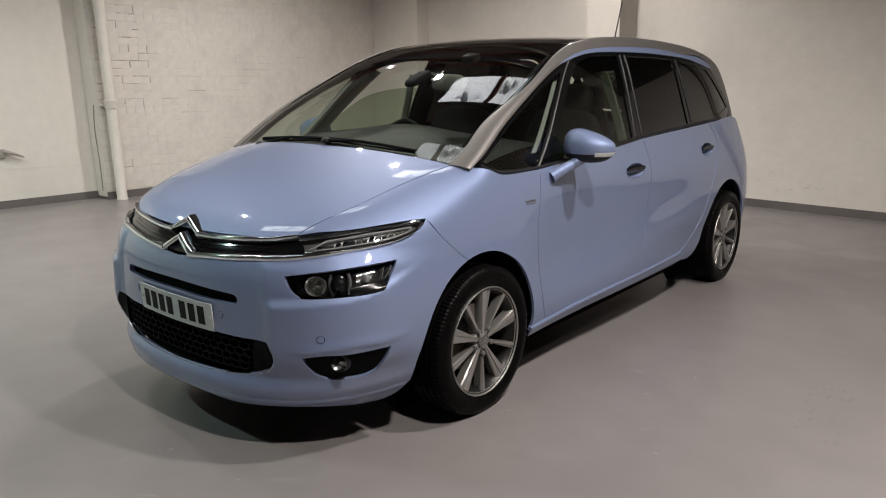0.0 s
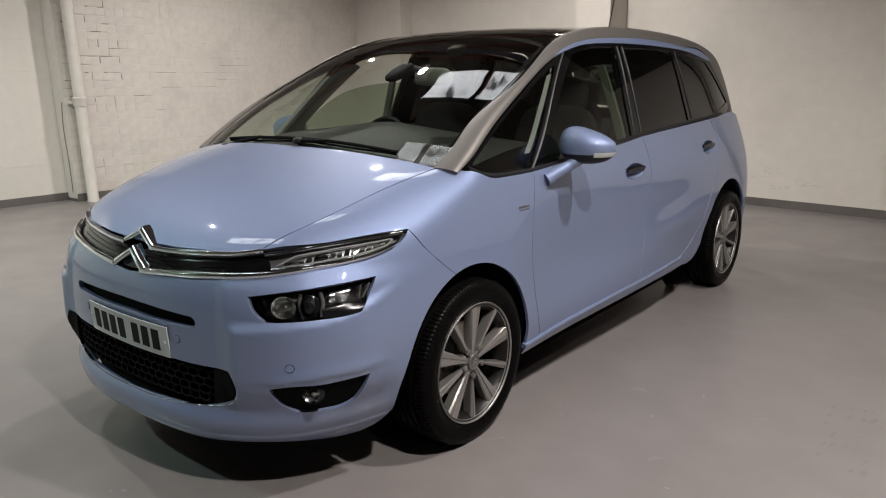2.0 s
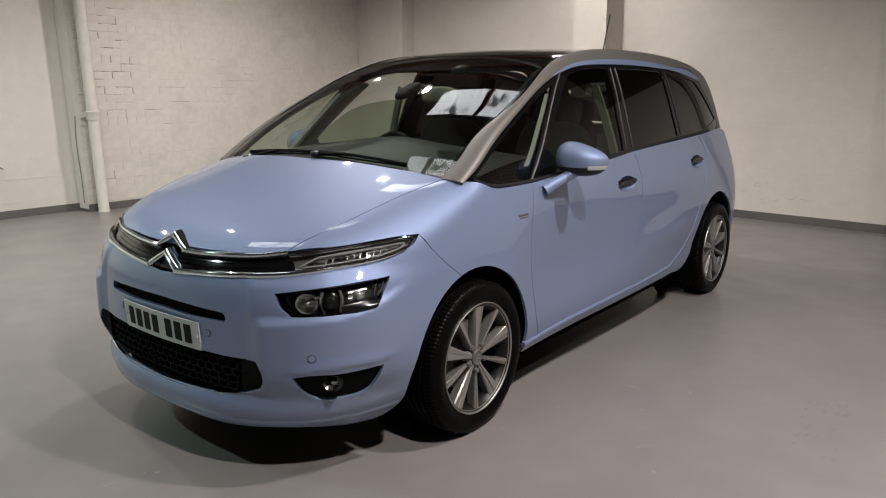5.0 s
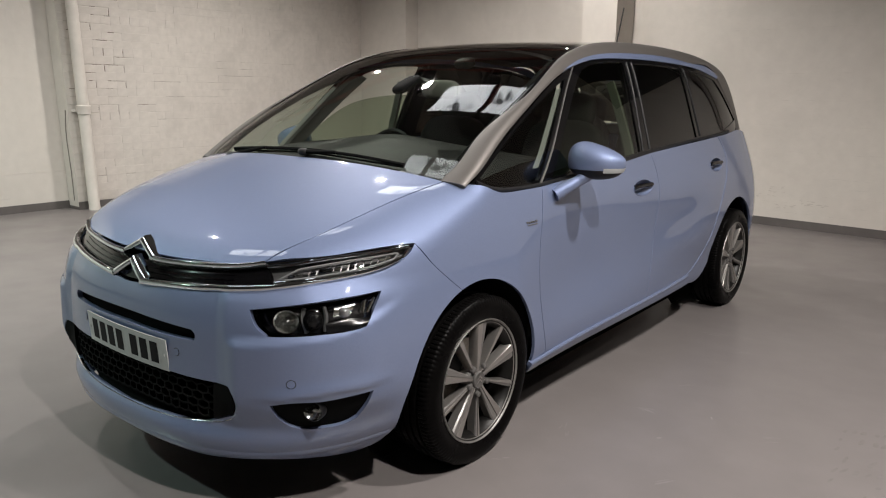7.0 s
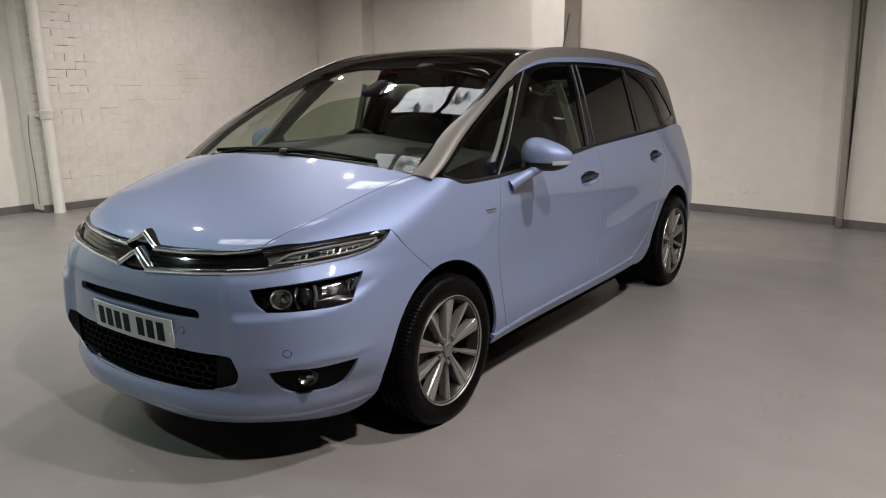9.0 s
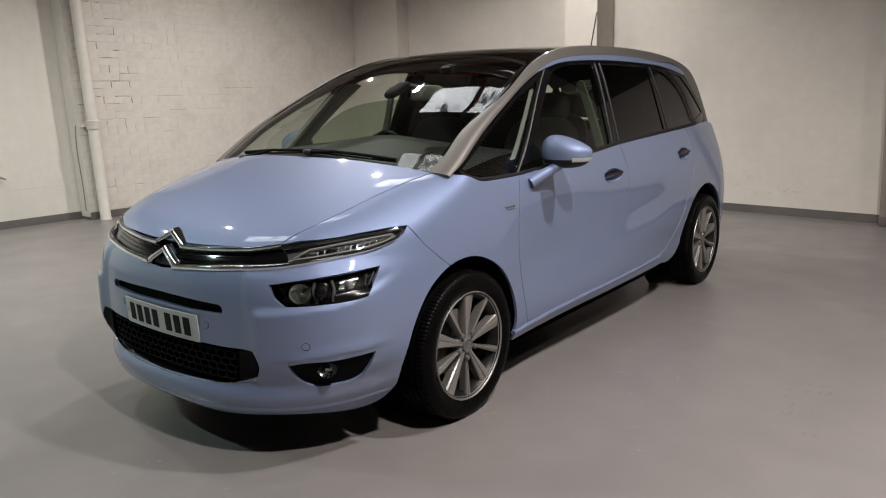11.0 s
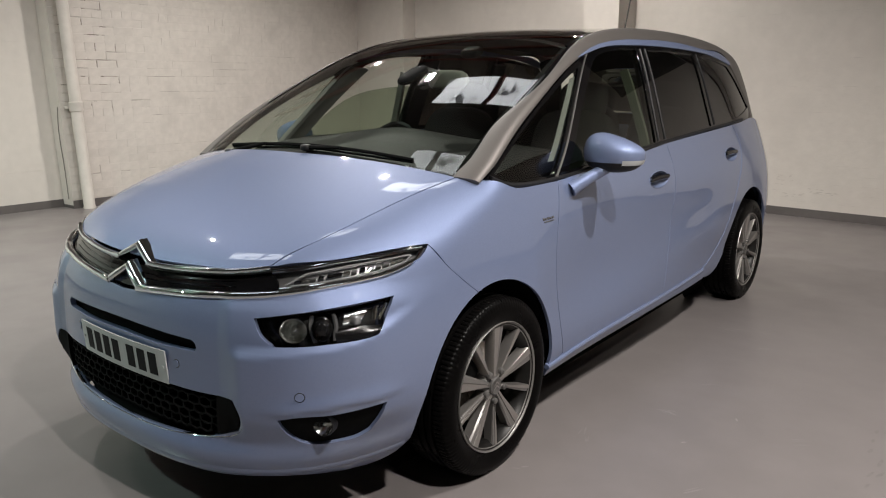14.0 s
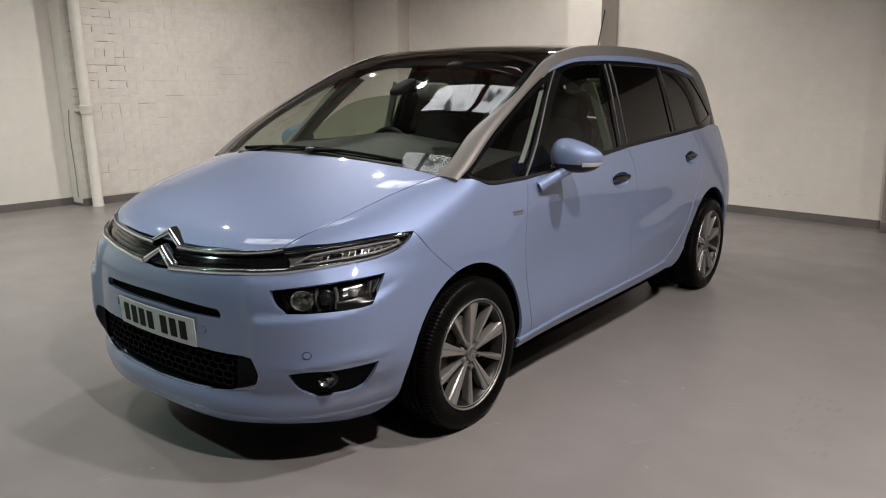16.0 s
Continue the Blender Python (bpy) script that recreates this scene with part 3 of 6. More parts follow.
# A cast-iron rainwater pipe in front of the brick wall.
pipe = tagged(new("drain_pipe"), "cream painted cast-iron drain pipe standing against the wall", "pipe")
pipe.matrix_basis = pose(-6.00, 1.965, 0, 1.7, 0, 0)
PX, PY = 0.0, 0.0
part("pipe_shaft", lathe([(0.0, 0.066), (0.012, 0.066), (0.03, 0.060), (1.06, 0.060), (1.06, 0.060), (CEILING, 0.060)], (PX, PY, 0), 28, "z"), PIPE_PAINT, pipe)
part("collar", lathe([(1.075, 0.060), (1.08, 0.071), (1.15, 0.071), (1.16, 0.076), (1.175, 0.076), (1.18, 0.060)], (PX, PY, 0), 28, "z"), PIPE_PAINT, pipe)
for z in (1.12, 3.2):
    part("bracket", arrays(bar((PX - 0.105, PY - 0.09, z - 0.015), (PX - 0.03, PY + 0.09, z + 0.015), 0.003)), PIPE_PAINT, pipe)
cable = tagged(new("wall_cable"), "thin grey cable running down beside the pipe", "cable")
part("cable_run", tube([(-6.19, 1.829, 0.1), (-6.185, 1.817, 0.5), (-6.192, 1.805, 0.9), (-6.15, 1.799, 1.12)], 0.006, 6), DUCT_PAINT, cable)

# A rusty bracket end left in the painted wall.
stub = tagged(new("wall_bracket"), "broken dark iron bracket stub fixed in the wall", "bracket")
part("stub_plate", arrays(bar((-6.33, 0.70, 0.56), (-6.305, 0.84, 0.66), 0.006)), DUCT_PAINT, stub)
part("stub_rod", tube([(-6.32, 0.83, 0.63), (-6.27, 0.93, 0.60), (-6.28, 1.02, 0.56)], [0.022, 0.016, 0.008], 7), DUCT_PAINT, stub)

# Block courses showing faintly through the wall paint.
for z, y0, y1 in ((0.165, -3.0, 1.2), (0.43, -4.0, 1.835), (0.80, -4.0, 1.1), (1.46, -4.0, 1.79), (1.80, -2.0, 1.6)):
    ridge = part("paint_ridge", arrays(bar((-6.331, y0, z), (-6.3275, y1, z + 0.006), 0.001)), WALL_PAINT, wall_left)

# Scuffs and chips on the floor.
rnd = random.Random(7)
mv, mf = [], []


def fleck(x, y, l, w, turn):
    n, o = 9, len(mv)
    for k in range(n):
        a = 2 * np.pi * k / n
        r = rnd.uniform(0.7, 1.15)
        u, v = l * r * np.cos(a), w * r * np.sin(a)
        mv.append((x + u * np.cos(turn) - v * np.sin(turn), y + u * np.sin(turn) + v * np.cos(turn), 0.0003 + 0.0001 * (len(mf) % 7)))
    mf.append(tuple(range(o, o + n)))


for x, y in ((0.13, -1.08), (0.16, -1.05), (0.55, -1.02), (1.35, 0.62), (1.62, 0.12), (1.45, 0.95)):
    fleck(x, y, rnd.uniform(0.006, 0.016), rnd.uniform(0.004, 0.008), rnd.uniform(0, 3))
tagged(part("floor_chips", (mv, mf), CHIP, floor, smooth=False), kind="stuff")
mv, mf = [], []
for i in range(7):
    for j in range(5):
        if rnd.random() < (1.0 if i == 6 else 0.5):
            fleck(1.92 + 0.038 * j + 0.010 * (6 - i) + rnd.uniform(-0.01, 0.01), 0.60 + 0.098 * i + 0.012 * j, rnd.uniform(0.02, 0.04), rnd.uniform(0.006, 0.013), 1.45 + rnd.uniform(-0.2, 0.2))
tagged(part("tyre_scuffs", (mv, mf), SCUFF, floor, smooth=False), kind="stuff")

mv, mf = [], []
for x, y, l, turn in ((1.19, 0.86, 0.05, 0.3), (1.20, 0.84, 0.03, -0.3), (1.0, 0.47, 0.05, 1.9), (1.03, 0.40, 0.03, 2.1), (1.06, 2.12, 0.08, 0.2), (1.22, 1.25, 0.05, 0.8), (1.3, 1.9, 0.09, 0.4), (1.5, 0.3, 0.05, 1.0), (0.95, 0.06, 0.02, 0.6), (1.7, 0.9, 0.06, 0.5), (0.4, -1.3, 0.05, 0.7), (0.1, -1.2, 0.04, 1.4)):
    for k in range(3):
        fleck(x + rnd.uniform(-0.02, 0.02), y + rnd.uniform(-0.02, 0.02), l * rnd.uniform(0.5, 1.1), rnd.uniform(0.002, 0.006), turn + rnd.uniform(-0.2, 0.2))
tagged(part("floor_smears", (mv, mf), SMEAR, floor, smooth=False), kind="stuff")

# Grey smudges and hairline course joints low on the back wall.
mv, mf = [], []


def wall_fleck(x, z, l, h, turn=0.0):
    n, o = 11, len(mv)
    for k in range(n):
        a = 2 * np.pi * k / n
        r = rnd.uniform(0.6, 1.2)
        u, v = l * r * np.cos(a), h * r * np.sin(a)
        px = x + u * np.cos(turn) - v * np.sin(turn)
        mv.append((px, back(px, 0.0008 + 0.0001 * (len(mf) % 8)), z + u * np.sin(turn) + v * np.cos(turn)))
    mf.append(tuple(range(o, o + n)))


for x0, x1, z0, z1, count in ((0.10, 0.36, 0.36, 0.43, 9), (0.05, 0.25, 0.30, 0.33, 5), (0.24, 0.50, 0.20, 0.24, 7), (0.46, 0.62, 0.25, 0.31, 7), (0.55, 0.80, 0.22, 0.30, 6)):
    for k in range(count):
        wall_fleck(rnd.uniform(x0, x1), rnd.uniform(z0, z1), rnd.uniform(0.012, 0.035), rnd.uniform(0.003, 0.008), rnd.uniform(-0.2, 0.6))
tagged(part("wall_smudges", (mv, mf), SMUDGE, wall_back, smooth=False), kind="stuff")
mv, mf = [], []
for z, x0, x1 in ((0.165, 0.28, 1.45), (0.265, 0.05, 1.50), (0.36, 0.60, 1.52), (0.455, 0.9, 1.52), (0.545, 0.7, 1.5), (0.80, 0.3, 1.3), (1.07, -0.6, 1.2), (1.33, 0.2, 1.5), (1.60, -0.9, 0.9), (2.05, -0.4, 1.4)):
    x = x0
    while x < x1:
        l = rnd.uniform(0.03, 0.13)
        wall_fleck(x + l, z + rnd.uniform(-0.004, 0.004), l, rnd.uniform(0.0008, 0.0018), rnd.uniform(-0.02, 0.02))
        x += 2 * l + rnd.choice((0.0, 0.02, 0.15))
tagged(part("hairline_joints", (mv, mf), SMUDGE, wall_back, smooth=False), kind="stuff")

# Lamps and rooflights.


def ceiling_lamp(h, glow_mat, label):
    lamp = tagged(new("ceiling_light"), label, "lamp", "ceiling lamps")
    o = h + 0.04
    part("housing", arrays(bar((-o, -o, 0.02), (o, o, 0.12), 0.015)), DUCT_PAINT, lamp)
    for k in range(4):
        part("shade", arrays(bar((-o - 0.005, -o - 0.005, -0.022), (o + 0.005, -o + 0.001, 0.022), 0, pose(0, 0, 0, 0, 0, 90 * k))), VOID, lamp, "dark lamp shade")
    part("diffuser", ([(-h, -h, 0.012), (h, -h, 0.012), (h, h, 0.012), (-h, h, 0.012)], [(3, 2, 1, 0)]), glow_mat, lamp, smooth=False)
    part("rod", tube([(0, 0, 0.12), (0, 0, 0.26)], 0.012, 8, smooth=False), DUCT_PAINT, lamp)
    return lamp


# One large panel by the open side, middling ones behind the car, small ones along the rows, a cool one added in the far
# corner as greenish fill.
LAMPS = (
    (0.063, LAMP_GLOW, "large square white led panel lamp beside the car", [(3.1, -1.2)]),
    (0.0575, LAMP_GLOW, "square white led panel lamp under the roof", [(2.9, 0.7)]),
    (0.046, LAMP_GLOW, "square white led panel lamp behind the car", [(-3.8, 3.2), (-1.95, 2.10)]),
    # (-5.2, -1.4) and (-1.6, 5.0) are fill, added to brighten the left and back walls.
    (0.035, LAMP_GLOW, "small square white led lamp placed unseen under the roof", [(-5.2, -1.4), (-3.3, -0.3), (-1.6, 5.0)]),
    (0.028, LAMP_GLOW, "very small square white led lamp placed unseen under the roof", [(4.0, 3.7)]),
    (0.056, COOL_GLOW, "unseen cool lamp added as greenish fill for the car's front", [(-3.8, -3.2)]))
for h, glow_mat, label, places in LAMPS:
    lamp = ceiling_lamp(h, glow_mat, label)
    lamp.matrix_basis = pose(*places[0], CEILING - 0.26)
    for x, y in places[1:]:
        copy_thing(lamp, pose(x, y, CEILING - 0.26))


def rooflight(x0, x1, y0, y1, bars):
    light = tagged(new("rooflight"), "dirty translucent rooflight sheet between roof beams", "rooflight", "rooflights")
    light.matrix_basis = pose((x0 + x1) / 2, (y0 + y1) / 2, CEILING)
    w, d = (x1 - x0) / 2, (y1 - y0) / 2
    part("sheet", ([(-w, -d, -0.006), (w, -d, -0.006), (w, d, -0.006), (-w, d, -0.006)], [(3, 2, 1, 0)]), SKY_GLOW, light, smooth=False)
    for k in range(bars):
        x = -w + 2 * w * (k + 1) / (bars + 1)
        part("glazing_bar", arrays(bar((x - 0.03, -d, -0.05), (x + 0.03, d, -0.002))), BEAM_RED, light)


rooflight(-1.75, -0.15, 1.78, 2.15, 1)
rooflight(-1.1, -0.35, 0.05, 0.42, 1)
rooflight(-2.5, -0.7, -1.65, -1.05, 1)
for y in (-7.5, -4.0, -0.6, 2.75, 3.6, 5.2):
    beam = tagged(new("roof_beam"), "dark red steel roof beam", "beam", "roof beams")
    beam.matrix_basis = pose(0, y, CEILING)
    part("flange", arrays(bar((-6.3, -0.07, -0.20), (RIGHT - 0.02, 0.07, -0.18))), BEAM_RED, beam)
    part("web", arrays(bar((-6.3, -0.008, -0.18), (RIGHT - 0.02, 0.008, -0.002))), BEAM_RED, beam)
# ---- the car ----
car = tagged(new("car"), "pale blue metallic people carrier with silver roof arches, parked indoors", "car")
ARCH_F, ARCH_R = (-0.015, 0.322, 0.387), (2.80, 0.335, 0.395)


def on(field, chart, q, lift=0.0):
    """Points of a body surface by a chart."""
    s, w = chart(np.asarray(q, float).reshape(-1, 2))
    p = root(field, s, w, 2.0)
    return p + lift * slope(field, p) if lift else p


def to_wing(p):
    return np.stack([p[:, 1], 0.45 * np.arctan2(p[:, 2] - 0.62, p[:, 0] - 0.42)], -1)


def to_nose(p):
    return np.stack([0.9 * np.arctan2(p[:, 0], -(p[:, 1] + 0.05)), p[:, 2]], -1)


def arch(which, a0, a1, n=24):
    """Points (y, z) on a wheel arch, between two angles in degrees from the rear over the top."""
    y, z, r = which
    a = np.radians(np.linspace(a0, a1, n))
    return np.stack([y + r * np.cos(a), z + r * np.sin(a)], -1)


def both(name, made, mat, label=""):
    """A left and a right part alike."""
    return [part(name, made, mat, car, label), part(name, flip(made), mat, car, label)]


# Lines on the body.
LAMP_LOW = [(0.0, 0.722), (0.078, 0.727), (0.265, 0.741), (0.415, 0.752), (0.539, 0.764), (0.626, 0.771), (0.783, 0.791), (0.902, 0.806), (1.0, 0.823), (1.085, 0.845), (1.134, 0.880)]
LAMP_TOP = [(0.633, 0.845), (0.788, 0.863), (0.959, 0.879), (1.134, 0.886)]
BUMPER_SHUT = [(1.134, 0.883), (1.194, 0.813), (1.251, 0.763), (1.298, 0.726), (1.337, 0.697)]
GAP = [(0.560, -0.708), (0.627, -0.567), (0.664, -0.426), (0.692, -0.264), (0.715, -0.124), (0.728, -0.040)]
DOOR_FRONT = [(0.448, 1.003), (0.429, 0.880), (0.414, 0.754), (0.417, 0.624), (0.433, 0.489), (0.465, 0.340), (0.48, 0.30)]
DOOR_SPLIT = [(1.512, 1.080), (1.556, 1.0), (1.580, 0.904), (1.572, 0.75), (1.545, 0.6), (1.51, 0.45), (1.48, 0.335)]
DOOR_REAR = [(2.511, 1.124), (2.606, 1.019), (2.531, 0.821), (2.425, 0.647), (2.325, 0.491), (2.213, 0.396), (2.06, 0.345)]
BELT = [(0.048, 1.044), (0.126, 1.017), (0.223, 1.004), (0.448, 1.005), (1.0, 1.041), (1.512, 1.080), (2.0, 1.105), (2.511, 1.126), (3.024, 1.145)]
SILL = [(0.36, 0.285), (0.64, 0.300), (1.24, 0.320), (1.67, 0.330), (2.06, 0.343)]

# Bonnet.
edge = line([(0.0, -0.806), (0.2, -0.800), (0.382, -0.775), (0.47, -0.753), (0.560, -0.708)], 0.02)[:-1]
side = line(GAP, 0.02)[:-1]
rear = line([(0.728, -0.040), (0.55, -0.078), (0.3, -0.105), (0.0, -0.115)], 0.02)
ring = np.concatenate([edge, side, rear[:-1]])
inset = np.concatenate([ring, (ring[1:] * [-1, 1])[::-1]])
bonnet = part("bonnet", sheet(body, top_chart, [inset * [0.996, 1]], 0.025), BLUE, car, "smooth pale blue bonnet")

# Front wings, from the bonnet down to the sill.
lamp_side = to_wing(on(body, nose_chart, LAMP_TOP))
bump_side = to_wing(on(body, nose_chart, BUMPER_SHUT))
gap_side = to_wing(on(body, top_chart, GAP))
belt_side = to_wing(on(body, side_chart, BELT[:4]))
door_side = to_wing(on(body, side_chart, DOOR_FRONT))
arch_side = to_wing(on(body, side_chart, arch(ARCH_F, -6, 105.6)))
wing = loop([lamp_side[::-1], gap_side + [0, -0.003], [gap_side[-1] + [0, -0.003], belt_side[0]], belt_side, door_side - [0.003, 0], [door_side[-1] - [0.003, 0], arch_side[0]], arch_side, [arch_side[-1], bump_side[-1] + [0.0022, 0.0012]], bump_side[::-1] + [0.0022, 0.0012]], 0.02)
both("front_wing", sheet(body, wing_chart, [wing], 0.022), BLUE)

# Doors.
low = line(SILL, 0.03)
belt_f = [q for q in BELT if 0.4 < q[0] < 1.6]
belt_r = [q for q in BELT if 1.4 < q[0] < 2.6]
sill_f = [(1.48, 0.325), (1.24, 0.320), (0.64, 0.302), (0.49, 0.295)]
sill_r = [(2.06, 0.343), (1.67, 0.332), (1.485, 0.326)]
front_door = loop([belt_f, np.array(DOOR_SPLIT) - [0.003, 0], sill_f, np.array(DOOR_FRONT[::-1]) + [0.003, 0]], 0.025)
rear_door = loop([belt_r, DOOR_REAR, sill_r, np.array(DOOR_SPLIT[::-1]) + [0.003, 0]], 0.025)
BOWL_AT = (1.390, 0.920, 0.104), (2.395, 0.968, 0.100)
BOWLS = [np.stack([y + w * np.cos(a), z + 0.038 * np.sin(a) - 0.004], -1) for y, z, w in BOWL_AT for a in [np.linspace(0, 2 * np.pi, 33)[:-1]]]
front_doors = both("front_door", sheet(body, side_chart, [front_door, BOWLS[0]], 0.03), BLUE, "pale blue front door")
rear_doors = both("rear_door", sheet(body, side_chart, [rear_door, BOWLS[1]], 0.03), BLUE, "pale blue rear door")

# Rear quarter: behind the rear door, over the wheel, to the tail.
quarter = loop([[(2.517, 1.126), (2.75, 1.136), (3.024, 1.148), (3.20, 1.125), (3.36, 1.07)], [(3.36, 1.07), (3.46, 0.9), (3.50, 0.6), (3.45, 0.33)], [(3.45, 0.33), (3.19, 0.31)], arch(ARCH_R, -4, 176, 30), [(2.405, 0.362), (2.30, 0.28), (2.09, 0.285)], [(2.09, 0.285), (2.066, 0.343)], np.array(DOOR_REAR[::-1]) + [0.005, 0]], 0.025)
both("rear_quarter", sheet(body, side_chart, [quarter], 0.035), BLUE)

# Sills.
sill = loop([np.array(SILL[::-1]) - [0, 0.001], [(0.36, 0.284), (0.37, 0.240)], [(0.37, 0.240), (1.2, 0.268), (2.08, 0.285)], [(2.08, 0.285), (2.06, 0.342)]], 0.03)
both("sill", sheet(body, side_chart, [sill], 0.03, lift=0.009), BLUE)
skirt = loop([[(2.10, 0.30), (1.2, 0.29), (0.36, 0.26)], [(0.36, 0.26), (0.37, 0.205)], [(0.37, 0.205), (1.2, 0.222), (2.10, 0.24)], [(2.10, 0.24), (2.10, 0.30)]], 0.04)
both("sill_underside", sheet(body, side_chart, [skirt], 0.04, lift=-0.012, skin=0), VOID, "black underside of the sill")
ledge = np.array(SILL)
both("sill_ledge", ribbon(body, side_chart, ledge - [0, 0.016], ledge + [0, 0.002], 60, 6, lift=0.008, bulge=0.005), BLUE)
shut = np.array(DOOR_REAR)
both("door_edge", ribbon(body, side_chart, shut - [0.016, 0], shut - [0.003, 0], 60, 5, lift=0.0005, bulge=0.003), BLUE)

# Front bumper with its openings.
SLOT = [[(0.0, 0.629), (0.21, 0.627), (0.384, 0.624)], [(0.384, 0.624), (0.402, 0.610), (0.396, 0.589)], [(0.396, 0.589), (0.21, 0.583), (0.0, 0.585)]]
GRILLE = [[(0.0, 0.466), (0.26, 0.463), (0.42, 0.464), (0.528, 0.468)], [(0.528, 0.468), (0.552, 0.410), (0.535, 0.364)], [(0.535, 0.364), (0.453, 0.331), (0.30, 0.313), (0.0, 0.304)]]
LAMP2 = [[(0.598, 0.716), (0.70, 0.731), (0.85, 0.748), (0.985, 0.759)], [(0.985, 0.759), (0.968, 0.728), (0.948, 0.694), (0.926, 0.662)], [(0.926, 0.662), (0.90, 0.6565), (0.80, 0.647), (0.700, 0.641), (0.652, 0.640)], [(0.652, 0.640), (0.619, 0.665), (0.598, 0.716)]]
FOG = [[(0.654, 0.423), (0.71, 0.434), (0.79, 0.436), (0.87, 0.444), (0.944, 0.450)], [(0.944, 0.450), (0.928, 0.402), (0.903, 0.350)], [(0.903, 0.350), (0.88, 0.336), (0.80, 0.324), (0.72, 0.331), (0.684, 0.358), (0.654, 0.423)]]


def half(segments, step=0.015):
    r = np.concatenate([line(s, step)[:-1] for s in segments] + [np.array(segments[-1][-1:])])
    return np.concatenate([r, (r[1:-1] * [-1, 1])[::-1]])


slot, grille = half(SLOT), half(GRILLE)
lamp2, fog = loop(LAMP2, 0.012), loop(FOG, 0.012)
arch_front = to_nose(on(body, side_chart, arch(ARCH_F, 106.4, 190, 30)))
outer = half([LAMP_LOW, np.array(BUMPER_SHUT), [BUMPER_SHUT[-1], arch_front[0]], arch_front, [arch_front[-1], (1.02, 0.205), (0.70, 0.190), (0.35, 0.180), (0.0, 0.178)]], 0.02)
flat = np.array([-1, 1])
bumper = part("front_bumper", sheet(body, nose_chart, [outer, slot, grille, lamp2, lamp2 * flat, fog, fog * flat], 0.012, skin=0.02), BLUE, car, "rounded pale blue front bumper")

# Backing sheets behind the gaps and openings, near black for the shade in there.
shell_nose = half([[(0.0, 0.85), (0.5, 0.86), (0.9, 0.88), (1.25, 0.88)], [(1.25, 0.88), (1.25, 0.70)], [(1.25, 0.70), (1.02, 0.50)], [(1.02, 0.50), (1.0, 0.23), (0.5, 0.20), (0.0, 0.20)]], 0.05)
part("crash_structure", sheet(body, nose_chart, [shell_nose], 0.05, lift=-0.075, skin=0), VOID, car)
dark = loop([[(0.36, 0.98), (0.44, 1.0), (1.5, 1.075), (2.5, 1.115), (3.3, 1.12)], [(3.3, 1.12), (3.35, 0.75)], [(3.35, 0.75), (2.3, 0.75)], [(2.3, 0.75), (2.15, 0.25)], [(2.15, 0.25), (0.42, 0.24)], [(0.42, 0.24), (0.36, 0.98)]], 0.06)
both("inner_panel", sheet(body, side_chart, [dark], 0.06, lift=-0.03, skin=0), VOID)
wing_dark = to_wing(on(body, side_chart, [(0.40, 0.98), (0.2, 0.98), (-0.2, 0.93), (-0.33, 0.85), (-0.2, 0.76), (0.0, 0.74), (0.25, 0.70), (0.40, 0.60)]))
both("inner_wing", sheet(body, wing_chart, [loop([np.concatenate([wing_dark, wing_dark[:1]])], 0.05)], 0.05, lift=-0.02, skin=0), VOID)
under = [(x, y, z) for y, w, z in ((-0.875, 0.10, 0.195), (-0.85, 0.34, 0.195), (-0.77, 0.52, 0.195), (-0.66, 0.635, 0.195), (-0.50, 0.71, 0.20), (-0.39, 0.73, 0.20), (-0.38, 0.66, 0.195), (0.38, 0.66, 0.19), (0.42, 0.84, 0.205), (2.2, 0.84, 0.23), (2.42, 0.66, 0.25), (3.2, 0.66, 0.27), (3.55, 0.7, 0.30)) for x in (-w, w)]
part("underbody", (under, [(2 * i, 2 * i + 2, 2 * i + 3, 2 * i + 1) for i in range(12)]), VOID, car, smooth=False)
for side_x in (1, -1):
    for cy, cz, r in (ARCH_F, ARCH_R):
        v, f = lathe([(-0.25, r - 0.06), (-0.24, r + 0.004), (-0.02, r + 0.010), (0.0, r + 0.012)], (0.855, cy, cz), 40, "x", radians(-6), radians(186))
        skin_x = on(body, side_chart, np.stack([v[:, 1], v[:, 2].clip(0.2, None)], -1))[:, 0] - 0.012
        v[:, 0] = np.minimum(v[:, 0], np.where(skin_x > 0.3, skin_x, v[:, 0]))
        made = (v, f) if side_x > 0 else flip((v, f))
        part("wheel_arch_liner", made, VOID, car, "black plastic wheel arch liner")
        v, f = lathe([(-0.25, 0.02), (-0.25, r)], (0.85, cy, cz), 24, "x")
        part("arch_back", (v, f) if side_x > 0 else flip((v, f)), VOID, car)

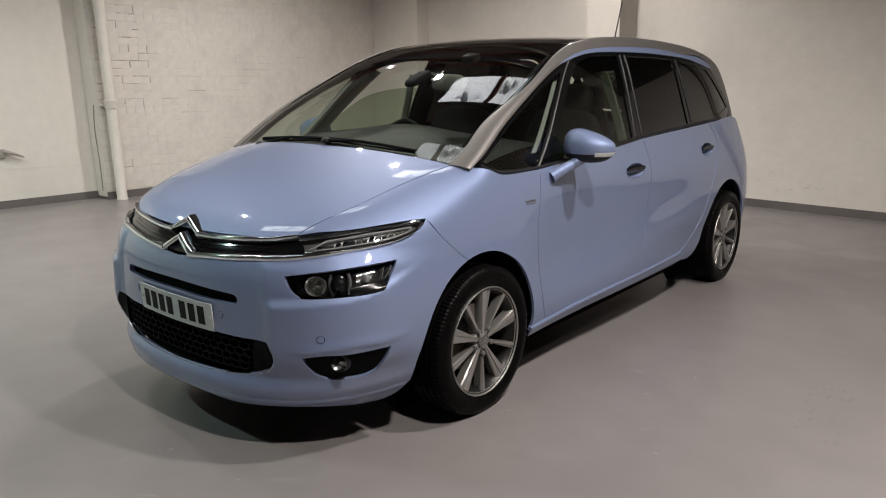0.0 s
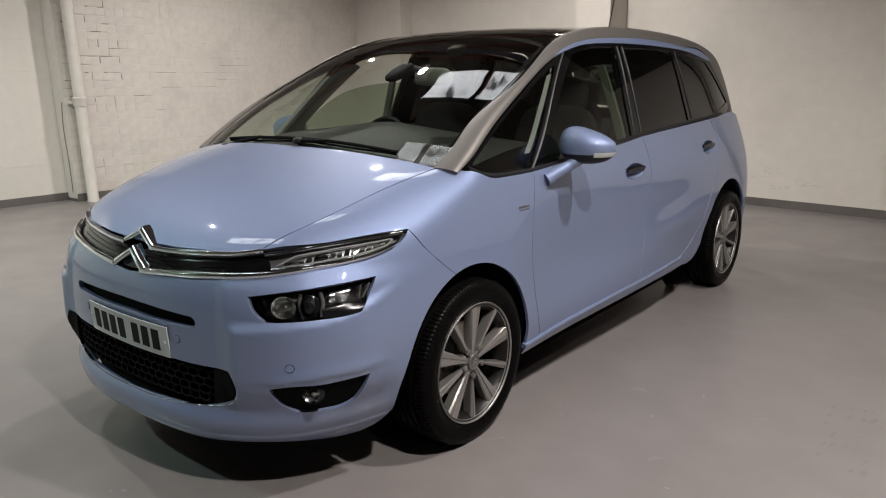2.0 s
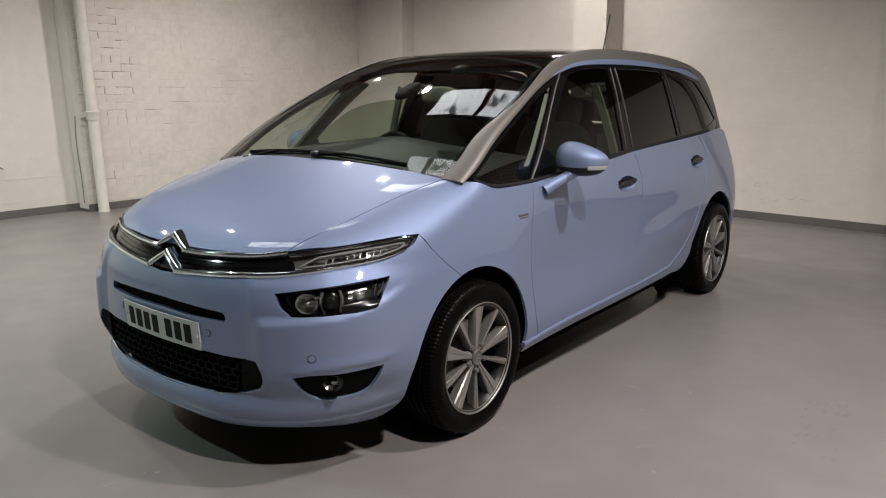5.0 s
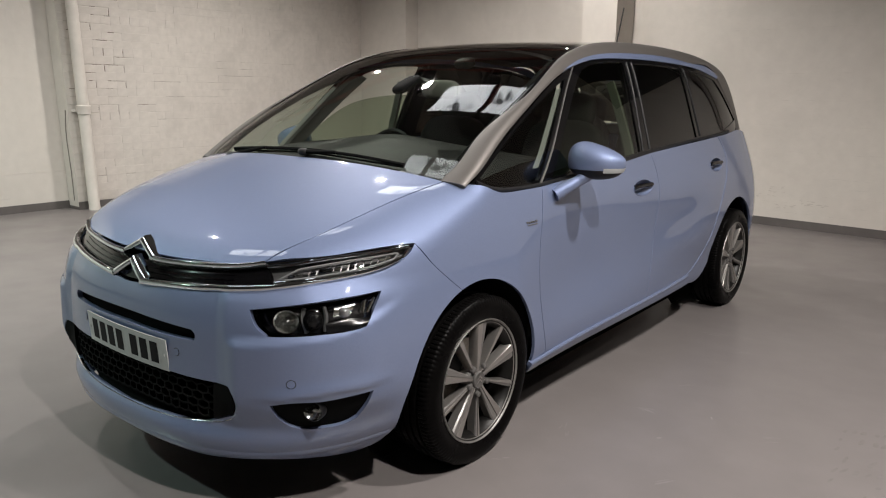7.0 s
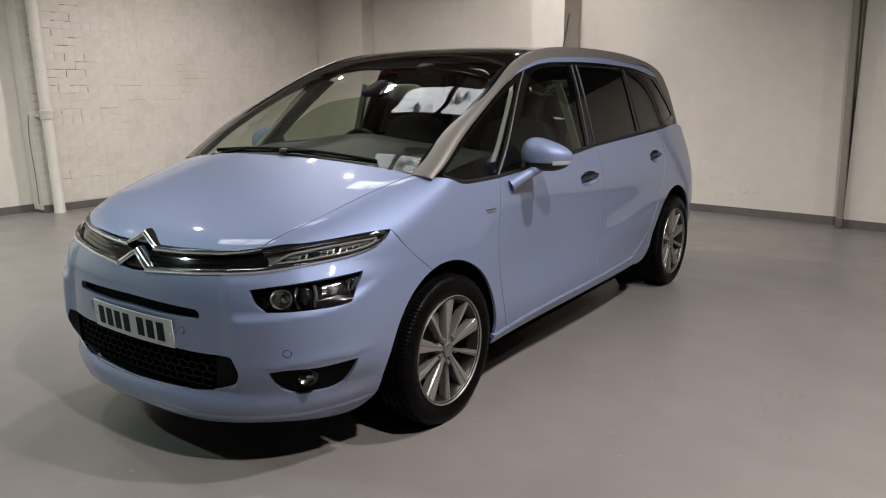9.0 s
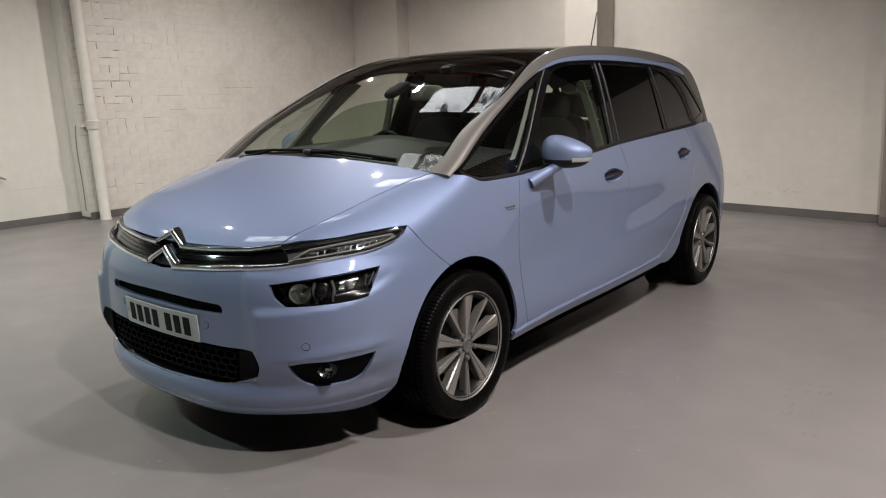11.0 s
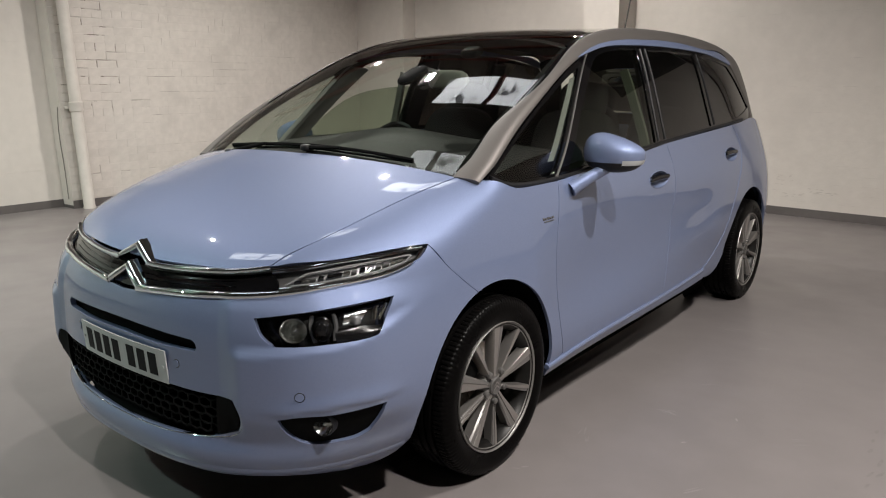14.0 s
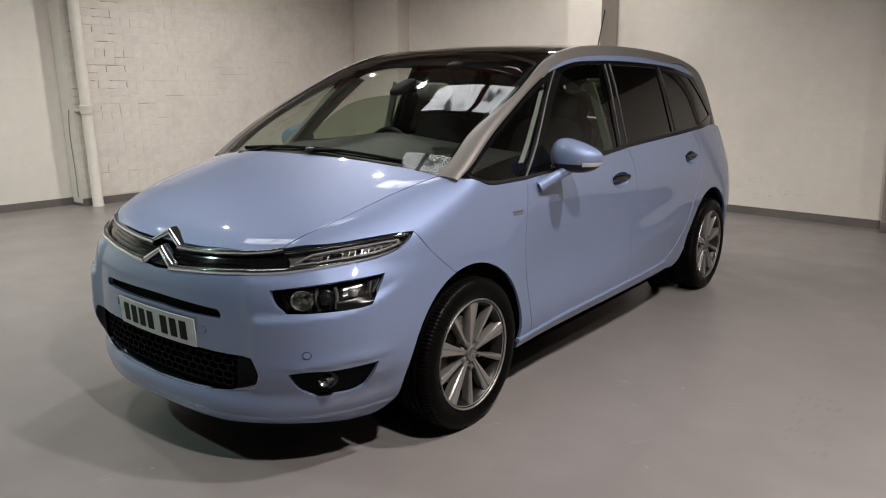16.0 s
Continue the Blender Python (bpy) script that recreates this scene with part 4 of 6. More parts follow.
# Upper slot and lower grille.
part("slot_blank", sheet(body, nose_chart, [half([[(a * 1.02, b + (b - 0.606) * 0.15) for a, b in s] for s in SLOT])], 0.03, lift=-0.030, skin=0), VOID, bumper, "black slot above the number plate")
lower = part("lower_grille", sheet(body, nose_chart, [half([[(a * 1.01, b + (b - 0.40) * 0.06) for a, b in s] for s in GRILLE])], 0.03, lift=-0.045, skin=0), VOID, bumper, "black lower grille with a honeycomb of bars")
edge_x = natural((0.30, 0.336, 0.364, 0.41, 0.468), (0.30, 0.465, 0.535, 0.55, 0.53))
for k, z in enumerate((0.335, 0.362, 0.389, 0.416, 0.443)):
    w = min(0.46, float(edge_x(z)) - 0.03)
    xs = np.linspace(-w, w, 41)
    wave = 0.0045 * np.where(np.arange(41) % 2 == k % 2, 1, -1)
    part("grille_bar", ribbon(body, nose_chart, np.stack([xs, z - 0.003 + wave], -1), np.stack([xs, z + 0.003 + wave], -1), 82, 4, lift=-0.038, bulge=0.004, smooth=False), VOID, bumper)
    for j in range(0, 41, 2):
        x = xs[j + (k % 2)] if j + (k % 2) < 41 else xs[-1]
        if z < 0.44:
            part("grille_link", ribbon(body, nose_chart, [(x - 0.003, z), (x - 0.003, z + 0.027)], [(x + 0.003, z), (x + 0.003, z + 0.027)], 4, 4, lift=-0.040, bulge=0.003, smooth=False), VOID, bumper)
for s in (1, -1):
    end = np.array([[(0.47, 0.466), (0.522, 0.466)], [(0.522, 0.466), (0.546, 0.410), (0.530, 0.367)], [(0.530, 0.367), (0.46, 0.337)], [(0.46, 0.337), (0.47, 0.466)]], dtype=object)
    ringed = loop(list(end), 0.015)
    made = sheet(body, nose_chart, [ringed], 0.02, lift=0.001, skin=0.05)
    part("grille_end", made if s > 0 else flip(made), VOID, bumper, "plain black end panel of the grille")
back_ring = half([[((a) * 1.06, (b - 0.39) * 1.15 + 0.39) for a, b in q] for q in GRILLE])
part("grille_back", sheet(body, nose_chart, [back_ring], 0.03, lift=-0.055, skin=0), VOID, bumper)
lip = [(0.0, 0.302), (0.30, 0.311), (0.453, 0.329), (0.537, 0.361), (0.552, 0.385)]
lip = np.concatenate([(np.array(lip[1:]) * [-1, 1])[::-1], lip])
part("grille_trim", ribbon(body, nose_chart, lip - [0, 0.005], lip + [0, 0.001], 90, 5, lift=-0.004, bulge=0.006), CHROME, bumper, "thin chrome strip under the lower grille")

lip_low = np.array([(0.0, 0.212), (0.35, 0.214), (0.70, 0.222), (0.92, 0.231), (1.035, 0.240)])
lip_low = np.concatenate([(lip_low[1:] * [-1, 1])[::-1], lip_low])
part("front_lip", ribbon(body, nose_chart, lip_low - [0, 0.016], lip_low + [0, 0.014], 100, 6, lift=0.0, bulge=0.004), BLUE, bumper)

# Number plate with plain bars for its characters.
plate_c = on(body, nose_chart, [(0.0, 0.513)], 0.006)[0]
plate_turn = pose(*plate_c, 4, 0, 0)


def bowed(bm):
    """Bends a flat piece round the nose, and lays it on the car."""
    for v in bm.verts:
        v.co.y += 0.17 * v.co.x**2
    bmesh.ops.transform(bm, matrix=plate_turn, verts=bm.verts)
    return arrays(bm)


def plank(x0, x1, z0, z1, y0, y1):
    bm = bmesh.new()
    n = max(2, int((x1 - x0) / 0.04) + 1)
    xs = np.linspace(x0, x1, n)
    rows = [[bm.verts.new((x, y, z)) for y, z in ((y0, z0), (y1, z0), (y1, z1), (y0, z1))] for x in xs]
    for a, b in zip(rows, rows[1:]):
        for k in range(4):
            bm.faces.new((a[k], b[k], b[(k + 1) % 4], a[(k + 1) % 4]))
    bm.faces.new(rows[0])
    bm.faces.new(rows[-1][::-1])
    bmesh.ops.recalc_face_normals(bm, faces=bm.faces)
    return bm


plate = part("number_plate", bowed(plank(-0.26, 0.26, -0.0555, 0.0555, -0.004, 0.000)), PLATE_WHITE, bumper, "white number plate with black bars for characters")
x = -0.222
for k in range(7):
    x += 0.030 if k == 4 else 0.0
    part("character_bar", bowed(plank(x, x + 0.041, -0.037, 0.037, -0.0052, -0.004)), INK, plate)
    x += 0.0605
for sx in (-0.245, 0.245):
    part("plate_screw", bowed(plank(sx - 0.004, sx + 0.004, -0.004, 0.004, -0.007, -0.004)), PLATE_WHITE, plate)

# Parking sensors.
for q in ((0.312, 0.535), (0.716, 0.498), (-0.312, 0.535), (-0.716, 0.498)):
    a = np.linspace(0, 2 * np.pi, 17)[:-1]
    part("parking_sensor", sheet(body, nose_chart, [np.array(q) + 0.0115 * np.stack([np.cos(a), np.sin(a)], -1)], 0.006, lift=0.003, skin=0.006), BLUE, bumper)
    part("sensor_ring", ribbon(body, nose_chart, np.array(q) + 0.0115 * np.stack([np.cos(np.r_[a, 0]), np.sin(np.r_[a, 0])], -1), np.array(q) + 0.0142 * np.stack([np.cos(np.r_[a, 0]), np.sin(np.r_[a, 0])], -1), 24, 3, bulge=0.001), BLACK, bumper)

# Grille band between the chrome bars, and the bars with their chevrons.
band = half([[(0.0, 0.800), (0.2, 0.803), (0.391, 0.812), (0.633, 0.842)], [(0.633, 0.842), (0.66, 0.80), (0.64, 0.775)], [(0.64, 0.775), (0.5, 0.762), (0.265, 0.745), (0.0, 0.735)]], 0.02)
part("grille_band", sheet(body, nose_chart, [band], 0.03, lift=-0.014, skin=0), GLOSS_BLACK, car, "gloss black band between the chrome bars")
for z in (0.752, 0.766, 0.780):
    q = np.array([(-0.52, z + 0.026), (-0.2, z + 0.004), (0.0, z), (0.2, z + 0.004), (0.52, z + 0.026)])
    part("grille_rib", ribbon(body, nose_chart, q, q + [0, 0.004], 40, 4, lift=-0.014, bulge=0.004, depth=0.022), GLOSS_BLACK, car)
U_TOP = [(0.112, 0.814), (0.20, 0.815), (0.382, 0.825), (0.52, 0.833), (0.636, 0.847)]
U_LOW = [(0.092, 0.795), (0.20, 0.798), (0.391, 0.809), (0.52, 0.819), (0.640, 0.836)]
L_LOW = [(0.090, 0.722), (0.265, 0.736), (0.415, 0.747), (0.539, 0.759), (0.626, 0.767), (0.783, 0.787), (0.902, 0.802), (1.0, 0.820), (1.060, 0.838)]
L_TOP = [(0.108, 0.747), (0.265, 0.757), (0.415, 0.768), (0.539, 0.778), (0.626, 0.785), (0.783, 0.800), (0.902, 0.812), (1.0, 0.827), (1.060, 0.842)]
both("upper_chrome_bar", ribbon(body, nose_chart, U_LOW, U_TOP, 50, 7, lift=0.002, bulge=0.012), CHROME, "chrome bar along the bonnet edge")
both("lower_chrome_bar", ribbon(body, nose_chart, L_LOW, L_TOP, 60, 7, lift=0.001, bulge=0.011), CHROME, "chrome bar running out under the lamp")


def chevron(apex, low_apex, foot, low_foot, proud):
    """Two folded chrome legs between the left and the right bar, rounded across."""
    verts, faces = [], []
    across = np.linspace(0, 1, 9)
    for sx in (-1, 1):
        o = len(verts)
        for t in np.linspace(0, 1, 5):
            x0, z0 = sx * low_foot[0] * (1 - t) - 0.013 * t, low_foot[1] * (1 - t) + low_apex * t
            x1, z1 = sx * foot[0] * (1 - t) - 0.013 * t, foot[1] * (1 - t) + apex * t
            rows = [(k, proud + 0.010 * np.sin(np.pi * k) ** 0.7) for k in across]
            for k, up in [(0.0, -0.02), *rows, (1.0, -0.02)]:
                x, z = x0 + (x1 - x0) * k, z0 + (z1 - z0) * k
                verts.append((x, -float(NOSE(z)) * (1 - 0.5 * x * x) - up, z))
        quads = [(o + r * 11 + k, o + r * 11 + k + 1, o + (r + 1) * 11 + k + 1, o + (r + 1) * 11 + k) for r in range(4) for k in range(10)]
        faces += [q[::-1] for q in quads] if sx > 0 else quads
    return verts, faces


part("chevron", chevron(0.868, 0.842, U_TOP[0], (0.097, 0.799), 0.003), CHROME, car, "chrome chevron standing out of the grille")
part("chevron", chevron(0.806, 0.779, L_TOP[0], (0.092, 0.725), 0.004), CHROME, car, "chrome chevron standing out of the grille")

# Daytime lamps beside the grille.
lamp1 = loop([LAMP_TOP, [LAMP_TOP[-1], (1.085, 0.851)], [(1.085, 0.851), (1.0, 0.829), (0.902, 0.814), (0.783, 0.802), (0.66, 0.790)], [(0.66, 0.790), (0.645, 0.815), (0.633, 0.845)]], 0.012)
for s in (1, -1):
    def pick(made):
        return made if s > 0 else flip(made)
    daylamp = part("daytime_lamp", pick(sheet(body, nose_chart, [lamp1], 0.02, lift=-0.028, skin=0)), LAMP_GREY, car, "narrow clear daytime running lamp")
    part("lens", pick(sheet(body, nose_chart, [lamp1], 0.02, lift=0.001, skin=0)), LENS, daylamp)
    part("bezel", pick(ribbon(body, nose_chart, np.array(LAMP_TOP) - [0, 0.005], np.array(LAMP_TOP) - [0, 0.000], 40, 4, lift=-0.003, bulge=0.003)), GLOSS_BLACK, daylamp)
    guide = on(body, nose_chart, np.concatenate([line([(0.640, 0.836), (0.788, 0.855), (0.959, 0.871), (1.112, 0.8795)], 0.012), line([(1.114, 0.876), (1.082, 0.850)], 0.012), line([(1.076, 0.848), (1.0, 0.829), (0.902, 0.815), (0.783, 0.803), (0.665, 0.792)], 0.012)]), -0.006)
    part("chrome_frame", pick(tube(guide, 0.0062, 8, smooth=False)), CHROME, daylamp, "chrome frame round the lamp")
    guide = on(body, nose_chart, np.concatenate([line([(0.678, 0.806), (0.735, 0.834)], 0.012), line([(0.745, 0.837), (0.80, 0.844), (0.92, 0.8575), (1.068, 0.867)], 0.012), line([(1.070, 0.864), (1.048, 0.849)], 0.012), line([(1.040, 0.847), (0.95, 0.832), (0.80, 0.815), (0.69, 0.803)], 0.012)]), -0.014)
    part("light_guide", pick(tube(guide, 0.0034, 8, smooth=False)), CELL, daylamp, "pale inner light guide")
    cell_at = random.Random(7)
    for j in range(14):
        a = 0.700 + 0.0245 * j
        b = 0.8115 + 0.112 * (a - 0.70)
        w, h, tip = 0.016 + 0.008 * cell_at.random(), 0.011 + 0.009 * min(1, (a - 0.69) / 0.1) * (0.6 + 0.4 * cell_at.random()), 0.006 * cell_at.random()
        made = ribbon(body, nose_chart, [(a, b), (a + w, b + 0.002)], [(a + 0.008, b + h), (a + w + 0.006, b + h + 0.002 - tip)], 4, 5, lift=-0.025, bulge=0.010, smooth=False, depth=0.03)
        part("led_cell", pick(made), cell_at.choice((DARK_CHROME, LAMP_GREY, DARK_CHROME, LAMP_GREY, REFLECTOR)), daylamp)

    # Main lamps in the bumper.
    main = part("headlamp", pick(sheet(body, nose_chart, [loop([[((a - 0.79) * 1.03 + 0.79, (b - 0.70) * 1.04 + 0.70) for a, b in q] for q in LAMP2], 0.012)], 0.025, lift=-0.060, skin=0)), LAMP_BLACK, car, "black-bezelled headlamp with two chrome reflectors")
    part("lens", pick(sheet(body, nose_chart, [lamp2], 0.02, lift=-0.004, skin=0)), LENS, main)
    for (a, b), wide, high, mat, kind in (((0.705, 0.689), 0.038, 0.034, REFLECTOR, "reflector"), ((0.782, 0.690), 0.030, 0.036, LAMP_BLACK, "projector")):
        c = on(body, nose_chart, [(a, b)], -0.052)[0]
        n = slope(body, on(body, nose_chart, [(a, b)]))[0]
        n = (n + np.array([0.35, -0.6, 0])) / np.linalg.norm(n + np.array([0.35, -0.6, 0]))
        prof = [(0.046, 1.0), (0.047, 1.05), (0.044, 1.0), (0.030, 0.88), (0.014, 0.66), (0.006, 0.40), (0.010, 0.22), (0.030, 0.16), (0.034, 0.001)] if mat is REFLECTOR else [(0.030, 1.0), (0.040, 1.0), (0.042, 0.92), (0.036, 0.88), (0.040, 0.80), (0.054, 0.5), (0.058, 0.001)]
        v, f = lathe(prof, (0, 0, 0), 32, "z")
        turn = np.array(Vector(n).to_track_quat("Z", "Y").to_matrix())
        part(kind, pick(((v * [wide, high, 0.9]) @ turn.T + c, f)), mat, main, "chrome lamp reflector" if mat is REFLECTOR else "dark projector lens")
    # The wide outer reflector is a hollow chrome bowl with a pale stepped plate, an upright end facet and a dark hood below.
    part("outer_bowl", pick(ribbon(body, nose_chart, [(0.822, 0.664), (0.89, 0.671), (0.960, 0.680)], [(0.826, 0.740), (0.89, 0.747), (0.972, 0.755)], 20, 9, lift=-0.048, bulge=0.004, depth=0.058)), DARK_CHROME, main, "hollow chrome outer reflector")
    part("stepped_plate", pick(ribbon(body, nose_chart, [(0.838, 0.694), (0.895, 0.703)], [(0.842, 0.730), (0.912, 0.743)], 8, 5, lift=-0.036, bulge=0.006, depth=0.05)), REFLECTOR, main, "pale stepped reflector plate")
    part("plate_edge", pick(ribbon(body, nose_chart, [(0.838, 0.689), (0.895, 0.698)], [(0.838, 0.694), (0.895, 0.703)], 8, 5, lift=-0.032, bulge=0.004, depth=0.05)), REFLECTOR, main)
    part("end_facet", pick(ribbon(body, nose_chart, [(0.924, 0.697), (0.930, 0.740)], [(0.942, 0.700), (0.950, 0.746)], 8, 5, lift=-0.034, bulge=0.007, depth=0.05)), REFLECTOR, main)
    part("lower_hood", pick(ribbon(body, nose_chart, [(0.815, 0.656), (0.945, 0.672)], [(0.815, 0.676), (0.945, 0.692)], 12, 5, lift=-0.028, bulge=0.004, depth=0.05)), LAMP_BLACK, main, "dark hood")
    part("bulb_shield", pick(pillow(on(body, nose_chart, [(0.872, 0.706)], -0.030)[0], (0.018, 0.014, 0.016), 0.6, 10, 16)), CELL, main, "pale bulb shield")
    for q in ([(0.758, 0.655), (0.748, 0.690), (0.752, 0.728)], [(0.812, 0.660), (0.818, 0.690), (0.812, 0.735)]):
        part("divider", pick(tube(on(body, nose_chart, line(q, 0.01), -0.034), 0.0065, 8, smooth=False)), LAMP_GREY, main, "grey upright divider")
    edge = on(body, nose_chart, line([(0.940, 0.700), (0.955, 0.722), (0.966, 0.744)], 0.01), -0.020)
    part("side_reflector", pick(tube(edge, 0.005, 8, smooth=False)), REFLECTOR, main)

    # Fog lamps in black pockets.
    pocket = part("fog_lamp", pick(sheet(body, nose_chart, [loop([[((a - 0.80) * 1.02 + 0.80, (b - 0.39) * 1.04 + 0.39) for a, b in q] for q in FOG], 0.012)], 0.025, lift=-0.013, skin=0)), VOID, car, "round fog lamp in a black pocket")
    c = on(body, nose_chart, [(0.785, 0.386)], -0.027)[0]
    v, f = lathe([(0.0, 0.034), (0.028, 0.034), (0.032, 0.033), (0.030, 0.031)], (0, 0, 0), 26, "z")
    turn = np.array(Vector((0.35, -1, 0.02)).to_track_quat("Z", "Y").to_matrix())
    part("bezel", pick((v @ turn.T + c, f)), BLACK, pocket)
    v, f = lathe([(0.031, 0.031), (0.020, 0.024), (0.012, 0.010), (0.020, 0.007), (0.022, 0.001)], (0, 0, 0), 26, "z")
    part("reflector", pick((v @ turn.T + c, f)), REFLECTOR, pocket)
    v, f = lathe([(0.030, 0.031), (0.037, 0.020), (0.040, 0.001)], (0, 0, 0), 26, "z")
    part("lens", pick((v @ turn.T + c, f)), LENS, pocket)

# ---- glass part ----
DLO_TOP = [(0.03, 1.052), (0.208, 1.163), (0.472, 1.304), (0.803, 1.452), (0.905, 1.484), (1.03, 1.513), (1.25, 1.536), (1.55, 1.548), (2.1, 1.547), (2.45, 1.530), (2.80, 1.484)]
DLO_REAR = [(2.80, 1.484), (2.86, 1.43), (2.93, 1.35), (3.075, 1.214)]
QUARTER_LIGHT = [[(0.075, 1.066), (0.22, 1.155), (0.47, 1.288), (0.70, 1.390), (0.825, 1.436)], [(0.825, 1.436), (0.63, 1.230), (0.445, 1.030)], [(0.445, 1.030), (0.25, 1.020), (0.12, 1.036), (0.075, 1.066)]]
FRONT_PANE = [[(0.545, 1.033), (0.74, 1.246), (0.925, 1.425), (0.975, 1.463), (1.03, 1.488), (1.09, 1.503)], [(1.09, 1.503), (1.20, 1.520), (1.47, 1.531)], [(1.47, 1.531), (1.44, 1.374), (1.415, 1.223), (1.40, 1.092)], [(1.40, 1.092), (1.0, 1.062), (0.545, 1.033)]]
REAR_PANE = [[(1.60, 1.530), (1.9, 1.532), (2.215, 1.525)], [(2.215, 1.525), (2.205, 1.336), (2.20, 1.133)], [(2.20, 1.133), (1.9, 1.120), (1.535, 1.100)], [(1.535, 1.100), (1.565, 1.311), (1.60, 1.530)]]
LAST_PANE = [[(2.33, 1.515), (2.55, 1.500), (2.765, 1.468)], [(2.765, 1.468), (2.85, 1.40), (2.92, 1.335), (3.045, 1.214)], [(3.045, 1.214), (2.75, 1.166), (2.46, 1.146)], [(2.46, 1.146), (2.41, 1.317), (2.33, 1.515)]]
LOWERED = [[(0.58, 1.04), (0.70, 1.15), (0.83, 1.245), (0.96, 1.305), (1.1, 1.335)], [(1.1, 1.335), (1.25, 1.35), (1.43, 1.355)], [(1.43, 1.355), (1.415, 1.223), (1.40, 1.092)], [(1.40, 1.092), (1.0, 1.062), (0.58, 1.04)]]
DLO = loop([DLO_TOP, DLO_REAR, [(3.075, 1.214), (3.02, 1.170), (2.511, 1.134)], [(2.511, 1.134), (2.0, 1.112), (1.512, 1.087), (1.0, 1.048), (0.448, 1.011), (0.223, 1.010), (0.126, 1.023), (0.03, 1.052)]], 0.025)
panes = [loop(s, 0.025) for s in (QUARTER_LIGHT, FRONT_PANE, REAR_PANE, LAST_PANE)]
both("window_surround", sheet(cabin, side_chart, [DLO, *panes], 0.03, lift=0.0, skin=0.02), GLOSS_BLACK, "gloss black window frames")
for (name, mat, label), ring in zip((("quarter_light", CLEAR, "clear triangular quarter light"), ("front_side_window", DOOR_GLASS, "clear front side window"), ("rear_side_window", PRIVACY, "dark privacy glass side window"), ("rear_quarter_window", PRIVACY, "dark privacy glass rear quarter window")), panes):
    made = sheet(cabin, side_chart, [ring], 0.05, lift=-0.006, skin=0)
    part(name, made, mat, car, label)
    if mat is DOOR_GLASS:
        made = sheet(cabin, side_chart, [loop(LOWERED, 0.025)], 0.05, lift=-0.010, skin=0)
        label = "half-lowered green-tinted front side window"
    part(name, flip(made), mat, car, label)
# The fine gloss reflection along the door frame, laid on as a grey alloy strip.
GLINT_LINE = [(0.452, 1.018), (0.66, 1.235), (0.86, 1.440), (0.925, 1.492)]
both("pillar_trim", ribbon(cabin, side_chart, GLINT_LINE, np.array(GLINT_LINE) + [0.008, -0.001], 30, 5, lift=0.002, bulge=0.004), ALLOY_DARK, "thin grey strip standing in for a gloss reflection on the front pillar")
for y0, y1 in (((1.497, 1.531), (1.422, 1.095)), ((1.556, 1.533), (1.505, 1.10)), ((2.255, 1.524), (2.245, 1.138))):
    both("pillar_trim", ribbon(cabin, side_chart, [y0, y1], [(y0[0] + 0.014, y0[1]), (y1[0] + 0.014, y1[1])], 12, 4, lift=0.002, bulge=0.004), BLACK)
belt_line = np.array([(0.05, 1.049), (0.126, 1.020), (0.223, 1.007), (0.448, 1.008), (1.0, 1.045), (1.512, 1.084), (2.0, 1.109), (2.511, 1.130), (2.80, 1.143)])
both("belt_moulding", ribbon(cabin, side_chart, belt_line - [0, 0.006], belt_line + [0, 0.012], 70, 5, lift=0.002, bulge=0.007), BLACK, "black moulding under the side windows")

# Body-coloured strip over the side windows, and the silver arches.
strip_top = [(0.83, 1.472), (0.93, 1.508), (1.10, 1.546), (1.35, 1.570), (1.57, 1.579), (2.19, 1.575), (2.5, 1.556), (2.69, 1.546), (2.86, 1.496)]
strip_low = [(0.90, 1.487), (0.96, 1.500), (1.10, 1.526), (1.35, 1.545), (1.57, 1.551), (2.19, 1.546), (2.5, 1.528), (2.83, 1.476)]
both("roof_side_strip", ribbon(cabin, side_chart, strip_low, strip_top, 60, 4, lift=0.004, bulge=0.003), BLUE)


def arch_chart(q):
    """Rays from a line along the cabin through rough places (x, y, z)."""
    s = np.stack([0 * q[:, 0] + 0.1, q[:, 1], 0 * q[:, 0] + 1.0], -1)
    w = q - s
    return s, w / np.linalg.norm(w, axis=1, keepdims=True)


RAIL_OUT = [(0.801, -0.008, 1.039), (0.797, 0.015, 1.052), (0.79, 0.06, 1.075), (0.775, 0.205, 1.166), (0.745, 0.470, 1.307), (0.71, 0.800, 1.457), (0.70, 0.917, 1.495), (0.68, 1.16, 1.546), (0.665, 1.57, 1.578), (0.665, 2.03, 1.580), (0.665, 2.45, 1.556), (0.675, 2.82, 1.507), (0.715, 2.93, 1.365), (0.77, 3.07, 1.205), (0.785, 3.085, 1.145)]
RAIL_IN = [(0.775, -0.038, 1.058), (0.772, -0.018, 1.072), (0.775, 0.03, 1.104), (0.765, 0.19, 1.22), (0.734, 0.52, 1.372), (0.700, 0.72, 1.468), (0.672, 0.87, 1.535), (0.645, 1.10, 1.600), (0.625, 1.38, 1.632), (0.615, 1.79, 1.645), (0.612, 2.27, 1.635), (0.618, 2.75, 1.588), (0.64, 3.02, 1.50), (0.68, 3.13, 1.37), (0.73, 3.20, 1.21), (0.75, 3.21, 1.135)]
both("roof_arch", ribbon(cabin, arch_chart, RAIL_OUT, RAIL_IN, 130, 9, lift=0.002, bulge=0.004, ridge=0.003), SILVER, "silver arch from front pillar over the roof edge")

